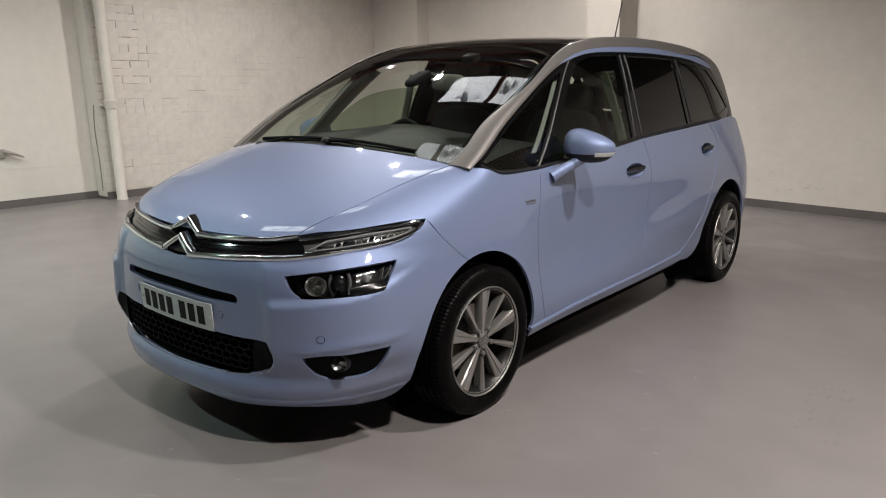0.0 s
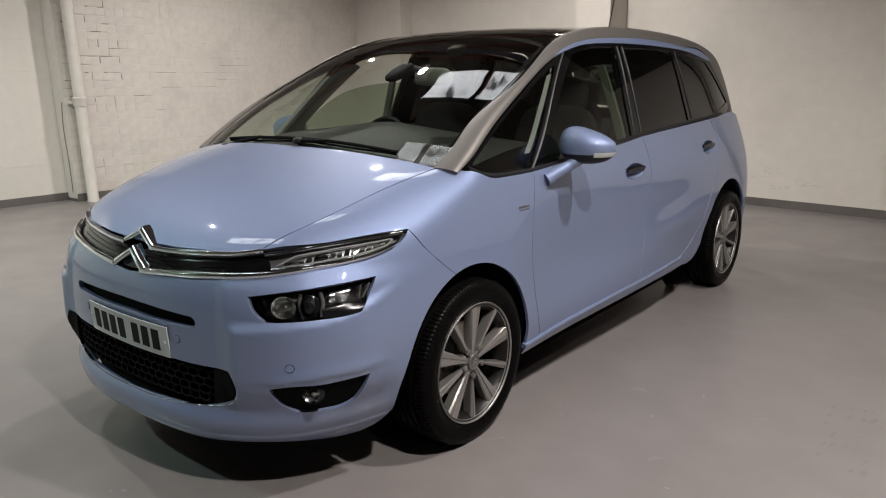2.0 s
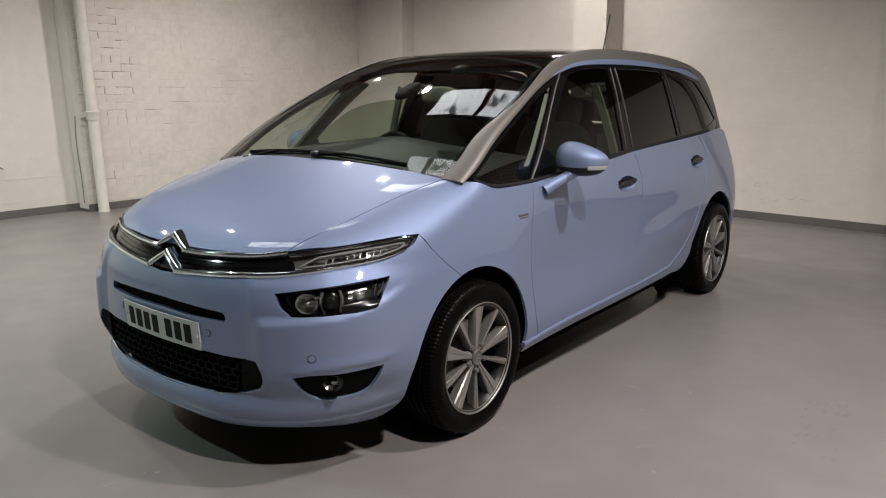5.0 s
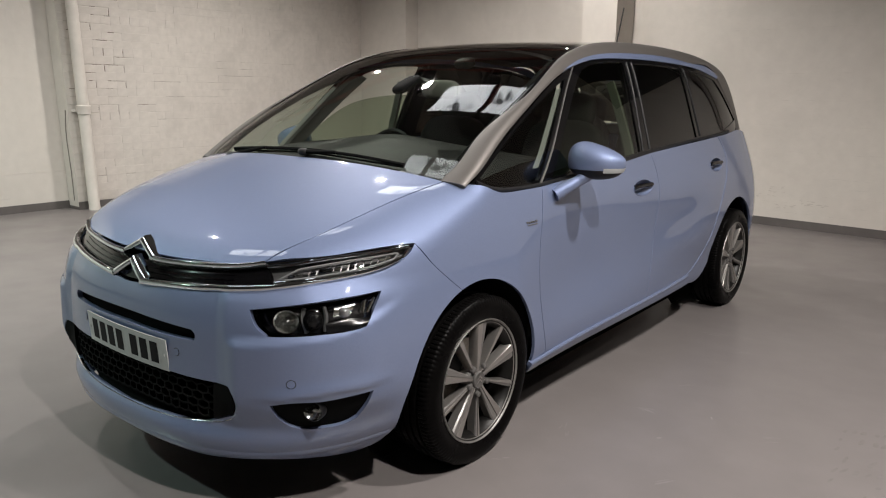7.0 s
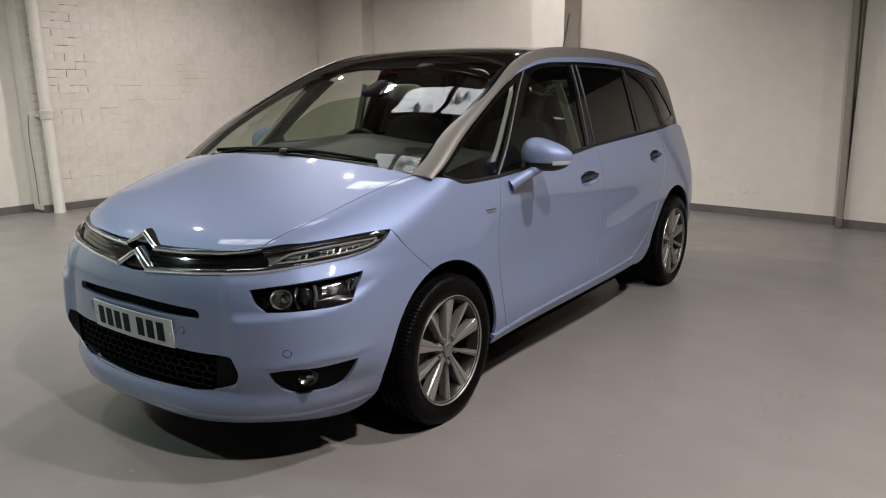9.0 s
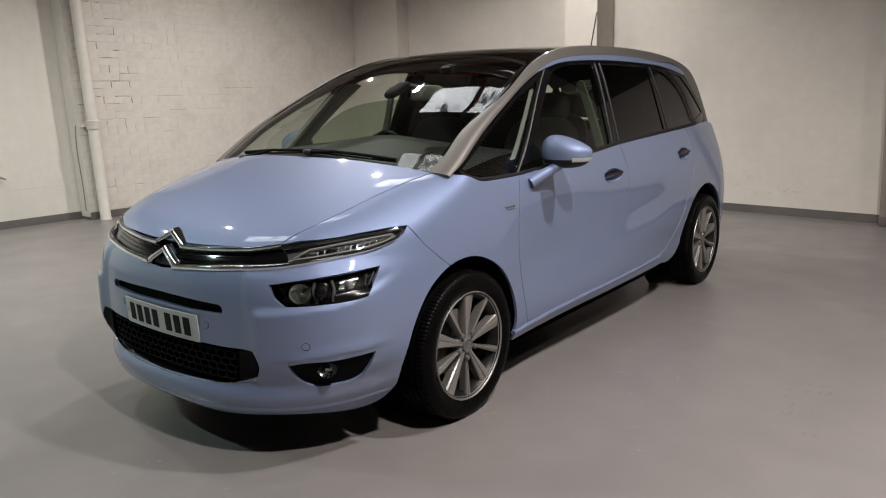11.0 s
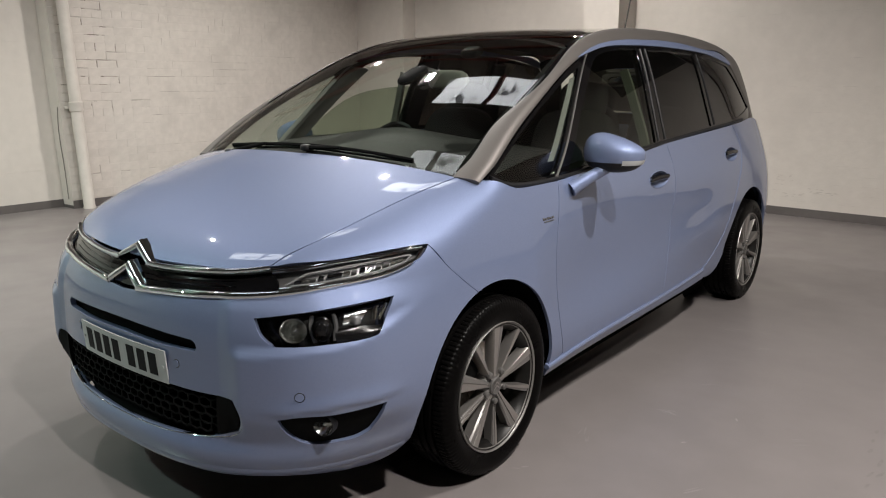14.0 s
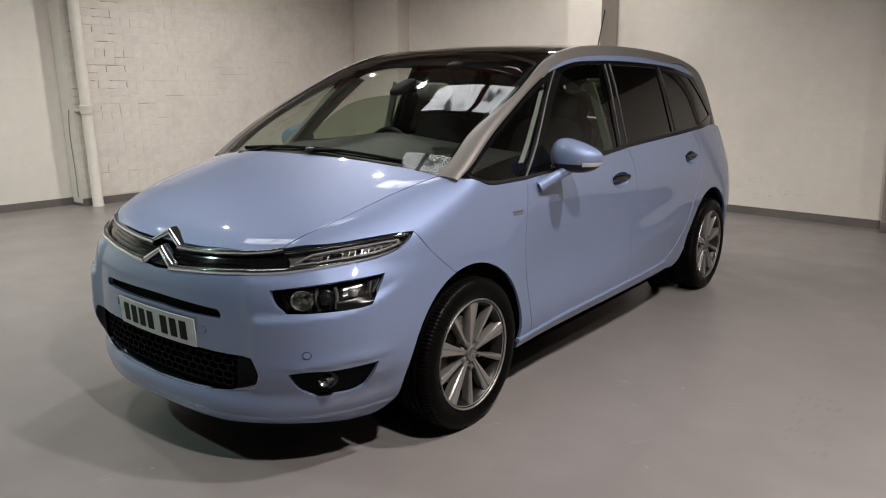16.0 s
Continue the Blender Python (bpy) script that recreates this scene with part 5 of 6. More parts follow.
# Windscreen, glass roof, tail.
SCREEN_SIDE = [(0.745, -0.02), (0.740, 0.187), (0.718, 0.421), (0.690, 0.677), (0.658, 0.86)]
screen = half([[(0.0, -0.085), (0.3, -0.080), (0.55, -0.058), (0.745, -0.02)], SCREEN_SIDE, [(0.658, 0.86), (0.5, 0.915), (0.25, 0.955), (0.0, 0.965)]], 0.03)
part("windscreen", sheet(cabin, top_chart, [screen], 0.045, lift=0.0, skin=0, far=1.5), CLEAR, car, "large panoramic windscreen")
roof_ring = half([[(0.0, 0.968), (0.25, 0.958), (0.5, 0.918), (0.658, 0.863)], [(0.658, 0.863), (0.632, 1.16), (0.612, 1.57), (0.606, 2.03), (0.603, 2.45), (0.590, 2.75)], [(0.585, 2.75), (0.3, 2.80), (0.0, 2.82)]], 0.04)
part("glass_roof", sheet(cabin, top_chart, [roof_ring], 0.06, lift=0.001, skin=0, far=1.5), ROOF_GLASS, car, "dark tinted glass roof")
part("screen_header", ribbon(cabin, top_chart, [(-0.63, 0.855), (-0.5, 0.905), (0.0, 0.957), (0.5, 0.905), (0.63, 0.855)], [(-0.62, 0.90), (-0.5, 0.945), (0.0, 0.995), (0.5, 0.945), (0.62, 0.90)], 60, 4, lift=-0.012, bulge=0.004, far=1.5), BLACK, car)
FRIT = np.array(SCREEN_SIDE)
both("screen_border", ribbon(cabin, top_chart, FRIT - [0.014, 0], FRIT + [0.002, 0], 40, 4, lift=0.0015, bulge=0.001, far=1.5, depth=0.004), GLOSS_BLACK, "black printed windscreen border")
ROOF_EDGE = np.array([(0.658, 0.863), (0.632, 1.16), (0.612, 1.57), (0.606, 2.03), (0.603, 2.45), (0.590, 2.75)])
both("roof_border", ribbon(cabin, top_chart, ROOF_EDGE - [0.03, 0], ROOF_EDGE + [0.002, 0], 40, 4, lift=0.0025, bulge=0.001, far=1.5, depth=0.004), GLOSS_BLACK, "black border of the glass roof")
tail_top = half([[(0.0, 2.82), (0.3, 2.80), (0.590, 2.75)], [(0.590, 2.75), (0.60, 2.95), (0.62, 3.12)], [(0.62, 3.12), (0.3, 3.2), (0.0, 3.22)]], 0.04)
part("tailgate_top", sheet(cabin, top_chart, [tail_top], 0.05, far=1.5), BLUE, car)


def tail_chart(q):  # (x, z)
    z = np.zeros(len(q))
    return np.stack([q[:, 0], z + 1.5, q[:, 1]], -1), np.stack([z, z + 1, z], -1)


tail = half([[(0.0, 1.50), (0.35, 1.49), (0.56, 1.44)], [(0.56, 1.44), (0.64, 1.3), (0.70, 1.18)], [(0.70, 1.18), (0.35, 1.15), (0.0, 1.14)]], 0.05)
part("rear_window", sheet(cabin, tail_chart, [tail], 0.06, skin=0, far=3.0), PRIVACY, car, "dark rear window")
tail_out = half([[(0.0, 1.60), (0.35, 1.58), (0.60, 1.50)], [(0.60, 1.50), (0.68, 1.3), (0.74, 1.10)], [(0.74, 1.10), (0.35, 1.06), (0.0, 1.05)]], 0.05)
part("tailgate_lining", sheet(cabin, tail_chart, [tail_out, tail], 0.06, lift=-0.03, skin=0, far=3.0), VOID, car)
tail_low = half([[(0.0, 1.135), (0.35, 1.14), (0.60, 1.12)], [(0.60, 1.12), (0.73, 1.02), (0.80, 0.86), (0.80, 0.5), (0.76, 0.3)], [(0.76, 0.3), (0.35, 0.3), (0.0, 0.3)]], 0.05)
part("tailgate", sheet(body, tail_chart, [tail_low], 0.06, far=3.0), BLUE, car)

# Scuttle and wipers.
scuttle = half([[(0.0, -0.120), (0.3, -0.110), (0.55, -0.083), (0.73, -0.045)], [(0.73, -0.045), (0.74, -0.012)], [(0.74, -0.012), (0.55, -0.045), (0.3, -0.070), (0.0, -0.075)]], 0.03)
part("scuttle", sheet(cabin, top_chart, [scuttle], 0.03, lift=-0.006, skin=0, far=1.5), BLACK, car, "black plastic scuttle panel")


def wiper(pivot, elbow, tip0, tip1, lift):
    p = on(cabin, top_chart, [pivot, elbow, tip0, tip1], 0.012 + lift)
    arm = tagged(part("wiper", tube([p[0], p[1]], [0.010, 0.007], 8, smooth=False), VOID, car, "black windscreen wiper"))
    part("blade", joined(tube(line(np.stack([p[2], (p[2] + p[3]) / 2 + [0, 0, 0.006], p[3]]), 0.03), 0.0075, 6, smooth=False), tube([p[2] - [0, 0, 0.008], p[3] - [0, 0, 0.008]], 0.0045, 5, smooth=False)), VOID, arm)
    part("pivot_cap", pillow(p[0], (0.022, 0.022, 0.014), 0.7, 8, 14), BLACK, arm)


wiper((0.03, -0.082), (0.20, -0.062), (0.02, -0.068), (0.54, -0.036), 0.000)
wiper((-0.46, -0.085), (-0.25, -0.058), (-0.50, -0.038), (0.06, -0.066), -0.003)

# Door mirrors.
for s in (1, -1):
    def pick(made):
        return made if s > 0 else flip(made)
    v, f = pillow((0, 0, 0), (0.122, 0.088, 0.074), 0.82, 24, 36)
    v[:, 1] = np.where(v[:, 1] > 0, v[:, 1] * 0.45, v[:, 1])
    v[:, 2] *= 1.0 - 0.42 * np.clip(v[:, 0] / 0.118, -1, 1) * (v[:, 2] > 0) * 1.0
    v[:, 1] += 0.32 * np.maximum(v[:, 0], 0) ** 1.3
    centre = np.array([0.960, 0.70, 1.096])
    cap = [q for q in f if v[list(q)][:, 2].mean() > -0.034]
    base = [q for q in f if v[list(q)][:, 2].mean() <= -0.034]
    mirror = part("door_mirror", pick((v + centre, cap)), BLUE, car, "pale blue door mirror on a stalk")
    part("lower_shell", pick((v * [0.985, 0.985, 1.0] + centre, base)), BLACK, mirror)
    w = v[(v[:, 0] > 0.05)]
    lens = [q for q in f if v[list(q)][:, 0].mean() > 0.068 and -0.036 < v[list(q)][:, 2].mean() < -0.016 and v[list(q)][:, 1].mean() < 0.03]
    part("indicator", pick((v * 1.015 + centre, lens)), PLATE_WHITE, mirror, "pale indicator lens")
    part("mirror_pane", pick(pillow((0.955, 0.742, 1.090), (0.095, 0.004, 0.05), 0.6, 8, 24)), MIRROR_GLASS, mirror)
    part("stalk", pick(tube([(0.862, 0.535, 0.962), (0.885, 0.570, 0.985), (0.915, 0.625, 1.015), (0.945, 0.68, 1.045)], [0.030, 0.027, 0.024, 0.026], 14, steps=16)), BLUE, mirror)

# Door handles in oval bowls that are sunk into the doors.
for doors, ring, (y, z, w) in zip((front_doors, rear_doors), BOWLS, BOWL_AT):
    share = np.array((1.0, 0.96, 0.88, 0.72, 0.5, 0.25, 0.02))
    q = np.concatenate([np.array([y, z - 0.004]) + (ring - [y, z - 0.004]) * k for k in share])
    p = on(body, side_chart, q)
    deep = np.repeat(0.030 * (1 - share ** 3), len(ring))
    n = len(ring)
    bowl = p - slope(body, p) * deep[:, None], [(i * n + j, (i + 1) * n + j, (i + 1) * n + (j + 1) % n, i * n + (j + 1) % n) for i in range(6) for j in range(n)]
    q = np.stack([np.linspace(y - w * 0.97, y + w * 0.97, 12), z + 0.004 + 0.004 * np.sin(np.linspace(0, np.pi, 12))], -1)
    grip = ribbon(body, side_chart, q - [0, 0.010], q + [0, 0.012], 24, 7, lift=0.001, bulge=0.012)
    edge = ribbon(body, side_chart, q - [0, 0.0125], q - [0, 0.009], 24, 5, lift=0.004, bulge=0.004)
    a = np.linspace(0, 2 * np.pi, 33)
    closed = np.concatenate([ring, ring[:1]])
    rim = ribbon(body, side_chart, closed, closed + 0.0035 * np.stack([np.cos(a), np.sin(a)], -1), 48, 4, bulge=0.002)
    for door, turn in zip(doors, (lambda k: k, flip)):
        part("handle_bowl", turn(bowl), BLUE, door, "sunk body-coloured handle bowl")
        part("door_handle", turn(grip), GLOSS_BLACK, door, "gloss black door handle")
        part("handle_trim", turn(edge), CHROME, door, "chrome edge of the handle")
        part("bowl_rim", turn(rim), BLUE, door)

# Small badge on the front wing, roof aerial.
badge = joined(*(ribbon(body, side_chart, [(p, q), (p + w, q)], [(p - 0.004, q + h), (p + w - 0.004, q + h)], 4, 4, lift=0.001, bulge=0.002, smooth=False) for p, q, w, h in ((0.318, 0.862, 0.072, 0.004), (0.312, 0.870, 0.010, 0.010), (0.328, 0.870, 0.010, 0.008), (0.344, 0.870, 0.012, 0.010), (0.362, 0.870, 0.010, 0.008), (0.378, 0.870, 0.010, 0.010))))
both("wing_badge", badge, ALLOY_DARK, "small grey badge")
part("aerial", joined(tube([(0, 2.70, 1.63), (0, 2.75, 1.655), (0, 2.77, 1.69)], [0.02, 0.012, 0.006], 8, steps=8), tube([(0, 2.765, 1.68), (0, 2.86, 1.96)], 0.0045, 6, smooth=False)), BLACK, car, "thin black roof aerial")

# ---- wheels ----


def tyre(width=0.205, r=0.323, rim=0.228):
    """A tyre about the x axis with shoulder blocks and four grooves."""
    h = width / 2
    prof = [(-h * 0.80, rim - 0.008), (-h * 0.92, rim + 0.004), (-h * 1.02, rim + 0.035), (-h * 1.04, rim + 0.055), (-h * 0.98, r - 0.022), (-h * 0.90, r - 0.007), (-h * 0.80, r - 0.001)]
    for g in (-0.48, -0.16, 0.16, 0.48):
        prof += [(h * (g - 0.07), r), (h * (g - 0.05), r - 0.007), (h * (g + 0.05), r - 0.007), (h * (g + 0.07), r)]
    prof += [(-x, q) for x, q in prof[6::-1]]
    n = 480
    v, f = lathe(prof, (0, 0, 0), n, "x")
    k = len(prof)
    v = v.reshape(n, k, 3)
    cut = np.arange(n) % 4 == 0
    for j, depth in ((4, 0.001), (5, 0.003), (6, 0.004), (7, 0.004), (k - 8, 0.004), (k - 7, 0.004), (k - 6, 0.003), (k - 5, 0.001)):
        q = v[:, j]
        rad = np.hypot(q[:, 1], q[:, 2])
        v[:, j, 1:] = q[:, 1:] * ((rad - depth * cut) / rad)[:, None]
    return v.reshape(-1, 3), f


def spoke(angle, broad):
    """One machined spoke, broadening towards the rim; the broad ones carry a groove."""
    out = []
    for r, w, x in ((0.030, 0.30, 0.012), (0.070, 0.36, 0.014), (0.130, 0.60, 0.018), (0.190, 0.84, 0.022), (0.231, 1.0, 0.024)):
        w *= broad
        for t, d in ((-1, -0.040), (-1, -0.006), (-0.86, 0.0), (0.02, 0.0015), (0.08, -0.004), (0.16, -0.001), (0.80, -0.002), (1, -0.008), (1, -0.040)):
            out.append((x + d, t * w, r))
    v = np.array(out)
    c, s = np.cos(angle), np.sin(angle)
    v = np.stack([v[:, 0], v[:, 1] * c - v[:, 2] * s, v[:, 1] * s + v[:, 2] * c], -1)
    strips = (0, 1, 2, 3, 7), (4, 5, 6)
    return v, *([((i + 1) * 9 + j, (i + 1) * 9 + j + 1, i * 9 + j + 1, i * 9 + j) for i in range(4) for j in s] for s in strips)


TYRE, SPOKES = tyre(), [spoke(2 * np.pi * k / 10 - 0.04, 0.015 if k % 2 else 0.034) for k in range(10)]


def wheel(x, y, label):
    flipped = x < 0
    def pick(made):
        v, f = flip(made) if flipped else made
        return np.asarray(v) + np.array([x, y, 0.32]), f
    barrel = part("wheel", pick(lathe([(-0.10, 0.225), (-0.085, 0.205), (0.0, 0.205), (0.022, 0.222), (0.028, 0.228)], (0, 0, 0), 72)), BARREL_SHADE, car, label)
    part("rim_lip", pick(lathe([(-0.010, 0.219), (0.018, 0.220), (0.0235, 0.2225), (0.026, 0.229), (0.030, 0.231), (0.032, 0.235), (0.026, 0.238), (-0.02, 0.236)], (0, 0, 0), 72)), ALLOY_GREY, barrel, "bright machined rim edge")
    v, f = TYRE
    part("tyre", pick((v + [-0.068, 0, 0], f)), RUBBER, barrel, "black road tyre")
    for made in SPOKES:
        part("spoke", pick((made[0] + [-0.002, 0, 0], made[1])), ALLOY, barrel)
        part("spoke_inlay", pick((made[0] + [-0.002, 0, 0], made[2])), ALLOY_GREY, barrel, "grey inlay of a spoke")
    for k in range(5):
        a = 2 * np.pi * k / 5 - 0.04 + np.pi / 5
        d = np.array([0, -np.sin(a), np.cos(a)])
        v, f = lathe([(0.0, 0.012), (0.012, 0.011), (0.016, 0.006), (0.0165, 0.001)], (0.006, *(d[1:] * 0.057)), 10)
        part("wheel_bolt", pick((v, f)), ALLOY_DARK, barrel)
    part("hub", pick(lathe([(-0.035, 0.060), (0.000, 0.052), (0.006, 0.046), (0.004, 0.034)], (0, 0, 0), 40)), ALLOY_DARK, barrel)
    part("hub_cap", pick(lathe([(0.004, 0.034), (0.016, 0.033), (0.019, 0.029), (0.017, 0.026), (0.018, 0.001)], (0, 0, 0), 32)), ALLOY_DARK, barrel, "round hub cap")
    for z in (-0.004, 0.009):
        cv = [(0.0195, -0.015, z - 0.009), (0.0195, 0.0, z + 0.004), (0.0195, 0.015, z - 0.009), (0.0195, 0.015, z - 0.003), (0.0195, 0.0, z + 0.010), (0.0195, -0.015, z - 0.003)]
        part("cap_mark", pick((cv, [(0, 1, 4, 5), (1, 2, 3, 4)])), ALLOY, barrel, smooth=False)
    # A near-black disc closes the wheel in place of shade behind the spokes.
    part("hub_back", pick(lathe([(-0.085, 0.20), (-0.09, 0.02)], (0, 0, 0), 40)), VOID, barrel)
    part("brake_disc", pick(lathe([(-0.075, 0.145), (-0.060, 0.145), (-0.060, 0.07), (-0.040, 0.07), (-0.040, 0.02)], (0, 0, 0), 48)), STEEL, barrel, "steel brake disc")
    part("caliper", pick(pillow((-0.06, -0.10, 0.085), (0.04, 0.035, 0.065), 0.5, 10, 16, (40, 0, 0))), VOID, barrel)


for wx, wy in ((0.868, 0.0), (0.872, 2.84), (-0.868, 0.0), (-0.872, 2.84)):
    wheel(wx, wy, "ten-spoke alloy wheel with bright faces")

# ---- inside the car ----
xs, ys = np.linspace(-0.74, 0.74, 31), np.linspace(0.0, 1.0, 14)
dash_v = []
for t in ys:
    for x in xs:
        front = 0.02 + 0.12 * (abs(x) / 0.74) ** 2
        y = front + t * (0.72 - front)
        z = 1.035 + 0.10 * np.sin(np.pi / 2 * min(1, t * 1.15)) * (1 - 0.35 * (x / 0.74) ** 2) - 0.25 * max(0, t - 0.9) / 0.1
        z += 0.035 * np.exp(-(((x + 0.1) / 0.30) ** 2)) * np.exp(-(((t - 0.8) / 0.16) ** 2))
        dash_v.append((x, y, z))
part("dashboard", (dash_v, [(i * 31 + j, i * 31 + j + 1, (i + 1) * 31 + j + 1, (i + 1) * 31 + j) for i in range(13) for j in range(30)]), DASH, car, "dark grey padded dashboard")
part("dash_face", arrays(bar((-0.72, 0.50, 0.45), (0.72, 0.70, 0.95), 0.03)), DASH, car)
part("centre_console", arrays(bar((-0.13, 0.60, 0.35), (0.13, 1.30, 0.62), 0.03)), DASH, car)
part("cabin_floor", arrays(bar((-0.80, 0.40, 0.27), (0.80, 3.30, 0.31))), VOID, car)
sw = lathe([(-0.015, 0.165), (0, 0.178), (0.015, 0.185), (0.013, 0.170), (0, 0.16), (-0.013, 0.158), (-0.015, 0.165)], (0, 0, 0), 40, "z")
turn = np.array(Euler((radians(62), 0, 0)).to_matrix())
steer = part("steering_wheel", (sw[0] @ turn.T + [-0.38, 0.84, 1.005], sw[1]), BLACK, car, "black steering wheel")
v, f = pillow((0, 0, 0), (0.15, 0.05, 0.02), 0.5, 8, 20)
part("spokes", (v @ turn.T + [-0.38, 0.845, 1.0], f), BLACK, steer)


def seat(x, y, w=0.25, high=1.22, name="seat"):
    made = part(name, pillow((x, y, 0.52), (w, 0.27, 0.10), 0.45), CLOTH, car, "charcoal cloth car seat")
    part("backrest", pillow((x, y + 0.29, 0.88), (w * 0.96, 0.085, 0.36), 0.5, turn=(-14, 0, 0)), CLOTH, made)
    part("headrest", pillow((x, y + 0.42, high + 0.06), (0.13, 0.055, 0.095), 0.55, 14, 22, turn=(-10, 0, 0)), CLOTH, made)
    for d in (-0.05, 0.05):
        part("headrest_post", tube([(x + d, y + 0.40, high - 0.12), (x + d, y + 0.42, high)], 0.006, 6, smooth=False), CHROME, made)


for x in (-0.38, 0.38):
    seat(x, 1.10)
for x in (-0.48, 0.0, 0.48):
    seat(x, 1.98, 0.21, 1.20)
for x in (-0.32, 0.32):
    seat(x, 2.55, 0.20, 1.18)

# Rear-view mirror and its sensor pod, sun-visor brackets, pillar linings.
mirror_in = part("interior_mirror", pillow((0.195, 0.60, 1.385), (0.090, 0.028, 0.042), 0.55, 14, 28, (0, 0, 12)), BELT_GREY, car, "grey interior mirror")
part("mirror_face", pillow((0.20, 0.628, 1.385), (0.08, 0.006, 0.033), 0.55, 8, 24, (0, 0, 12)), TRIM, mirror_in)
pod = part("sensor_pod", pillow((0.105, 0.47, 1.405), (0.045, 0.085, 0.020), 0.7, 12, 24, (24, 0, 0)), VOID, car, "black sensor pod behind the windscreen")
part("pod_stem", tube([(0.11, 0.50, 1.43), (0.14, 0.56, 1.42), (0.17, 0.59, 1.40)], 0.014, 8, steps=10), BLACK, pod)
part("visor_clip", pillow((0.085, 0.93, 1.515), (0.05, 0.04, 0.024), 0.6, 10, 20, (20, 0, 0)), DASH, car, "grey roof console")
both("pillar_lining", ribbon(cabin, side_chart, [(0.462, 1.08), (0.685, 1.30), (0.785, 1.40)], [(0.468, 1.08), (0.689, 1.30), (0.787, 1.40)], 24, 5, lift=-0.035, bulge=0.003), PILLAR_GREY, "pale front pillar lining")
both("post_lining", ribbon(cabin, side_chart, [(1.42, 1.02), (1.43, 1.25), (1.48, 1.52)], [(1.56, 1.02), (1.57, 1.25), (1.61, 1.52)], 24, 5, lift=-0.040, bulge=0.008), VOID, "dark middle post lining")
both("rear_post_lining", ribbon(cabin, side_chart, [(2.22, 1.1), (2.22, 1.5)], [(2.44, 1.1), (2.34, 1.5)], 12, 5, lift=-0.040, bulge=0.008), DASH)
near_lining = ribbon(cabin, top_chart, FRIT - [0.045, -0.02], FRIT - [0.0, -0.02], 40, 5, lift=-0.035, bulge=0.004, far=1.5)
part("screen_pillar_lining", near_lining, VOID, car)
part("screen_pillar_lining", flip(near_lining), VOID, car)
post = [(0.44, 1.03), (0.66, 1.25), (0.90, 1.46)]
part("door_post_lining", flip(ribbon(cabin, side_chart, post, np.array(post) + [0.10, 0], 24, 6, lift=-0.045, bulge=0.008)), LINING, car, "grey lining of the front door post")
both("seat_belt", ribbon(cabin, side_chart, [(1.33, 1.06), (1.325, 1.25), (1.31, 1.44)], [(1.352, 1.06), (1.347, 1.25), (1.325, 1.44)], 20, 4, lift=-0.05, bulge=0.003), BELT_GREY, "grey seat belt hanging on the middle post")
lining = half([[(0.0, 1.35), (0.3, 1.35), (0.58, 1.33)], [(0.58, 1.33), (0.585, 2.0), (0.57, 2.72)], [(0.57, 2.72), (0.0, 2.80)]], 0.08)
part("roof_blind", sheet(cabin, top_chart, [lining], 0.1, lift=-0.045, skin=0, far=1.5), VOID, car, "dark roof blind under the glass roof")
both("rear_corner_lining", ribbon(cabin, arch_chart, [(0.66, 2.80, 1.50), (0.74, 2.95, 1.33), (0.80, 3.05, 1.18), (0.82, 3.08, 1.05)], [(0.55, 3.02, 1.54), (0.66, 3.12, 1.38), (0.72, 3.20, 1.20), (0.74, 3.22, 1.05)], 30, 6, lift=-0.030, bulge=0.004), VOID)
# ---- the bricks of the wall beside the pipe ----


def brick_mesh(l, h, seed):
    """A worn brick face under thick paint: 4 mm proud, with rounded, uneven edges."""
    rnd = random.Random(seed)
    bm = bar((-0.012, 0, 0), (0.0, l, h), 0.0035)
    for v in bm.verts:
        v.co += Vector((rnd.uniform(-0.0012, 0.0012), rnd.uniform(-0.002, 0.002), rnd.uniform(-0.002, 0.002)))
    return bm


BRICK_H, BRICK_L, JOINT = 0.080, 0.225, 0.010
# Some joints stand open, others are filled with paint: longer and taller faces close them.
GROWN = ((0.0, 0.0), (0.0135, 0.0), (0.0, 0.0135), (0.0135, 0.0135))
stretchers = [[mesh_of("brick", *arrays(brick_mesh(BRICK_L + g, BRICK_H + h, 7 * k + 3)), BRICK_PAINT, smooth=False) for k in range(3)] for g, h in GROWN]
headers = [[mesh_of("brick", *arrays(brick_mesh(0.108 + g, BRICK_H + h, 5 * k + 4)), BRICK_PAINT, smooth=False) for k in range(3)] for g, h in GROWN]
rnd = random.Random(4)
far_v, far_f = [], []
dirt_v, dirt_f = [], []


def dirty_joint(y0, y1, z0, z1):
    """A length of open joint where the paint has fallen out."""
    v, f = arrays(bar((-6.112, y0, z0), (-6.1022, y1, z1), 0.001))
    dirt_f.extend(tuple(i + len(dirt_v) * len(v) for i in q) for q in f)
    dirt_v.append(v)


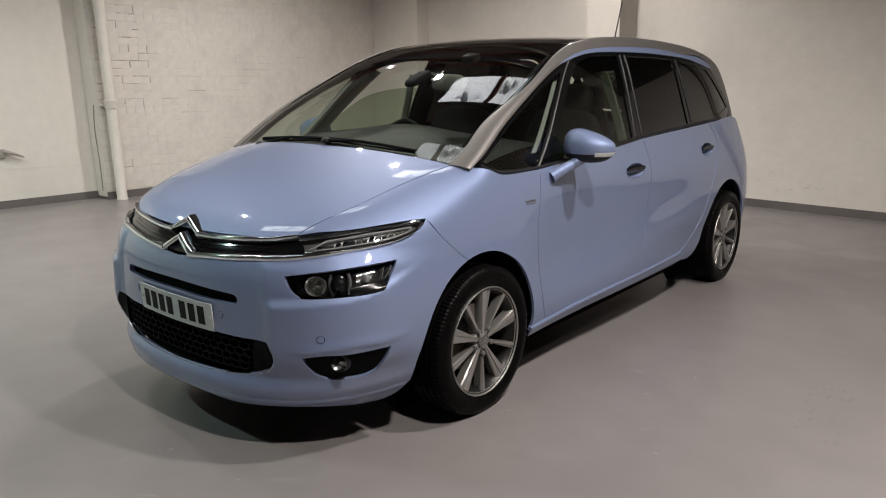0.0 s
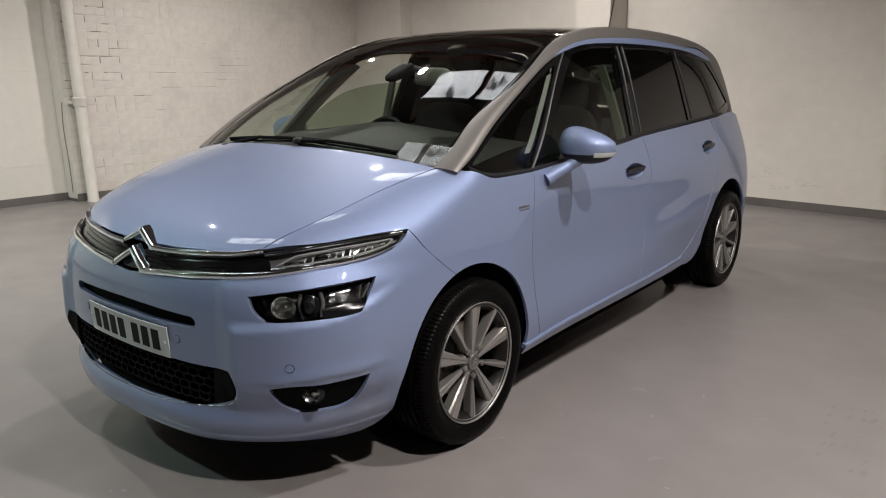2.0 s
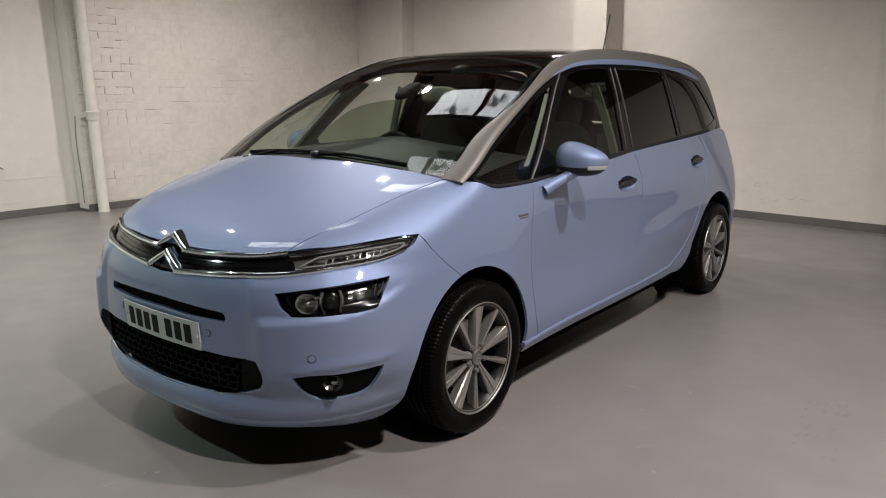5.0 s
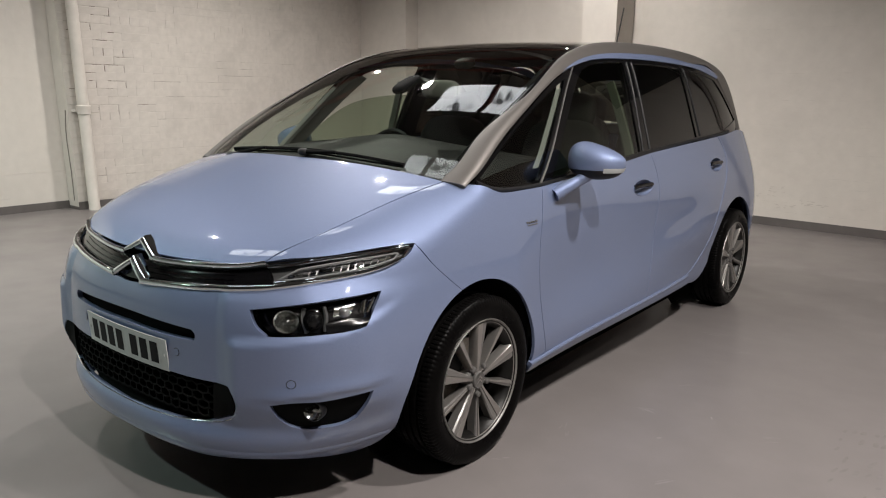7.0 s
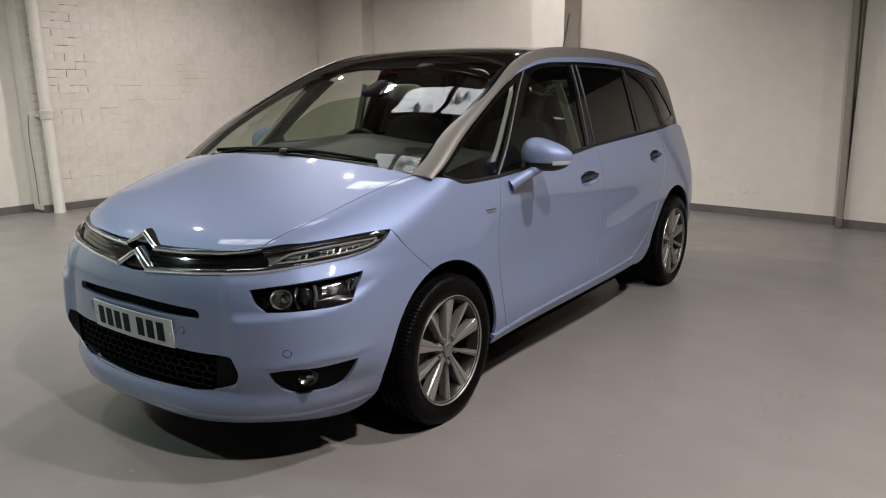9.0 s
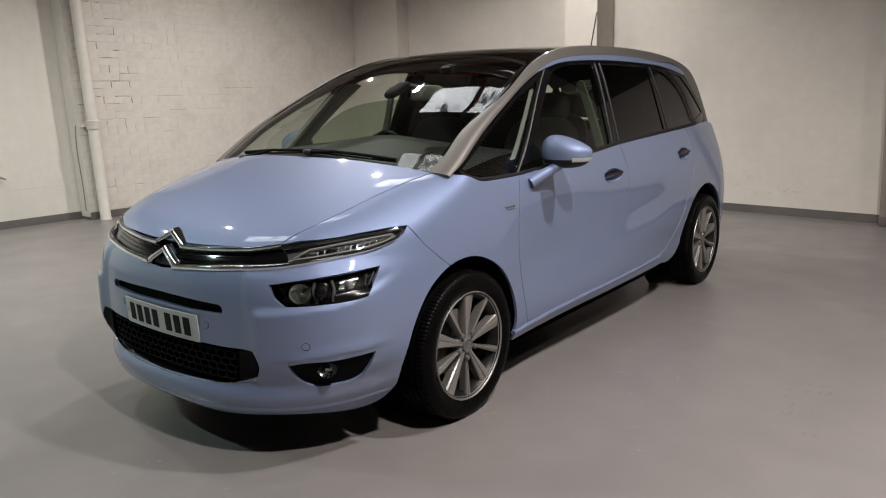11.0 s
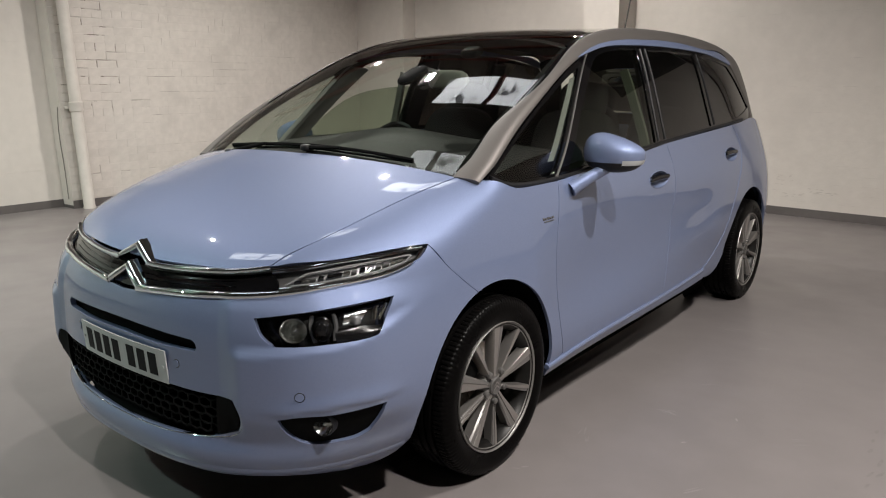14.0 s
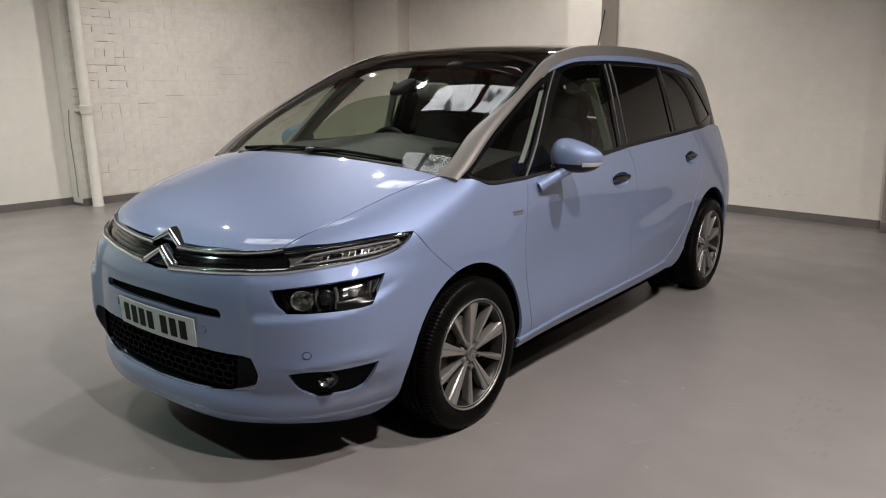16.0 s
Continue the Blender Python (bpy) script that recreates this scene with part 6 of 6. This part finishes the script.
soil = random.Random(11)
for course in range(int((CEILING - 0.1) / (BRICK_H + JOINT))):
    z = 0.104 + course * (BRICK_H + JOINT)
    y = edge = 1.846 - LEAN * z
    headed = course % 4 == 2
    if course % 2:
        y += 0.118
        half_brick = new("brick", headers[0][course % 3])
        half_brick.parent = wall_brick
        half_brick.location = (-6.100, edge, z)
    while y < 6.35:
        l = 0.108 if headed else BRICK_L
        near = y < 2.75 and z < 2.6
        proud = -6.1005 + rnd.uniform(-0.0018, 0.0012) * (1 if near else 0.35)
        if near:
            worn = 0.55 if z > 1.4 and y < 2.35 else 0.32 if z > 0.95 and y < 2.40 else 0.10 if y < 2.45 else 0.03
            grown = (rnd.random() > worn or y > 2.42) + 2 * (rnd.random() > worn)
            high = z > 1.05 and y < 2.36 + 0.1 * soil.random()
            if not grown % 2 and soil.random() < (0.55 if high else 0.06):
                dirty_joint(y + l + 0.002, y + l + soil.uniform(0.005, 0.009), z + soil.uniform(0, 0.04), z + BRICK_H * soil.uniform(0.7, 1.0))
            if grown < 2 and soil.random() < (0.65 if high else 0.10):
                start = y + l * soil.uniform(0, 0.5)
                dirty_joint(start, start + l * soil.uniform(0.25, 0.6), z + BRICK_H + soil.uniform(0.001, 0.004), z + BRICK_H + soil.uniform(0.005, 0.010))
            ob = new("brick", rnd.choice((headers if headed else stretchers)[grown]))
            ob.parent = wall_brick
            ob.location = (proud, y, z)
        else:
            l *= rnd.choice((1, 2, 4, 6))
            gap = rnd.choice((0.0055, 0.0065, 0.008, 0.009, 0.0096, 0.0097) if y < 4.2 and z < 1.8 else (0.0085, 0.0096, 0.0097, 0.0098, 0.0098, 0.0098) if z > 1.8 else (0.0065, 0.008, 0.009, 0.0096, 0.0097, 0.0097))
            v, f = arrays(bar((proud - 0.01, y, z), (proud, y + l + 0.0096, z + BRICK_H + gap), 0.0012))
            far_f += [tuple(i + len(far_v) * len(v) for i in q) for q in f]
            far_v.append(v)
            if 1.05 < z < 1.75 and y < 4.6 and soil.random() < 0.34:
                start = y + l * soil.uniform(0, 0.6)
                dirty_joint(start, start + soil.uniform(0.06, 0.32), z + BRICK_H + 0.0052, z + BRICK_H + 0.0085)
        y += l + JOINT * (rnd.uniform(0.9, 1.1) if near else 1)
tagged(part("joint_dirt", (np.concatenate(dirt_v), dirt_f), JOINT_DIRT, wall_brick, smooth=False), kind="stuff")
rest = part("brickwork", (np.concatenate(far_v), far_f), BRICK_PAINT, wall_brick, smooth=False)
tagged(rest, kind="stuff")
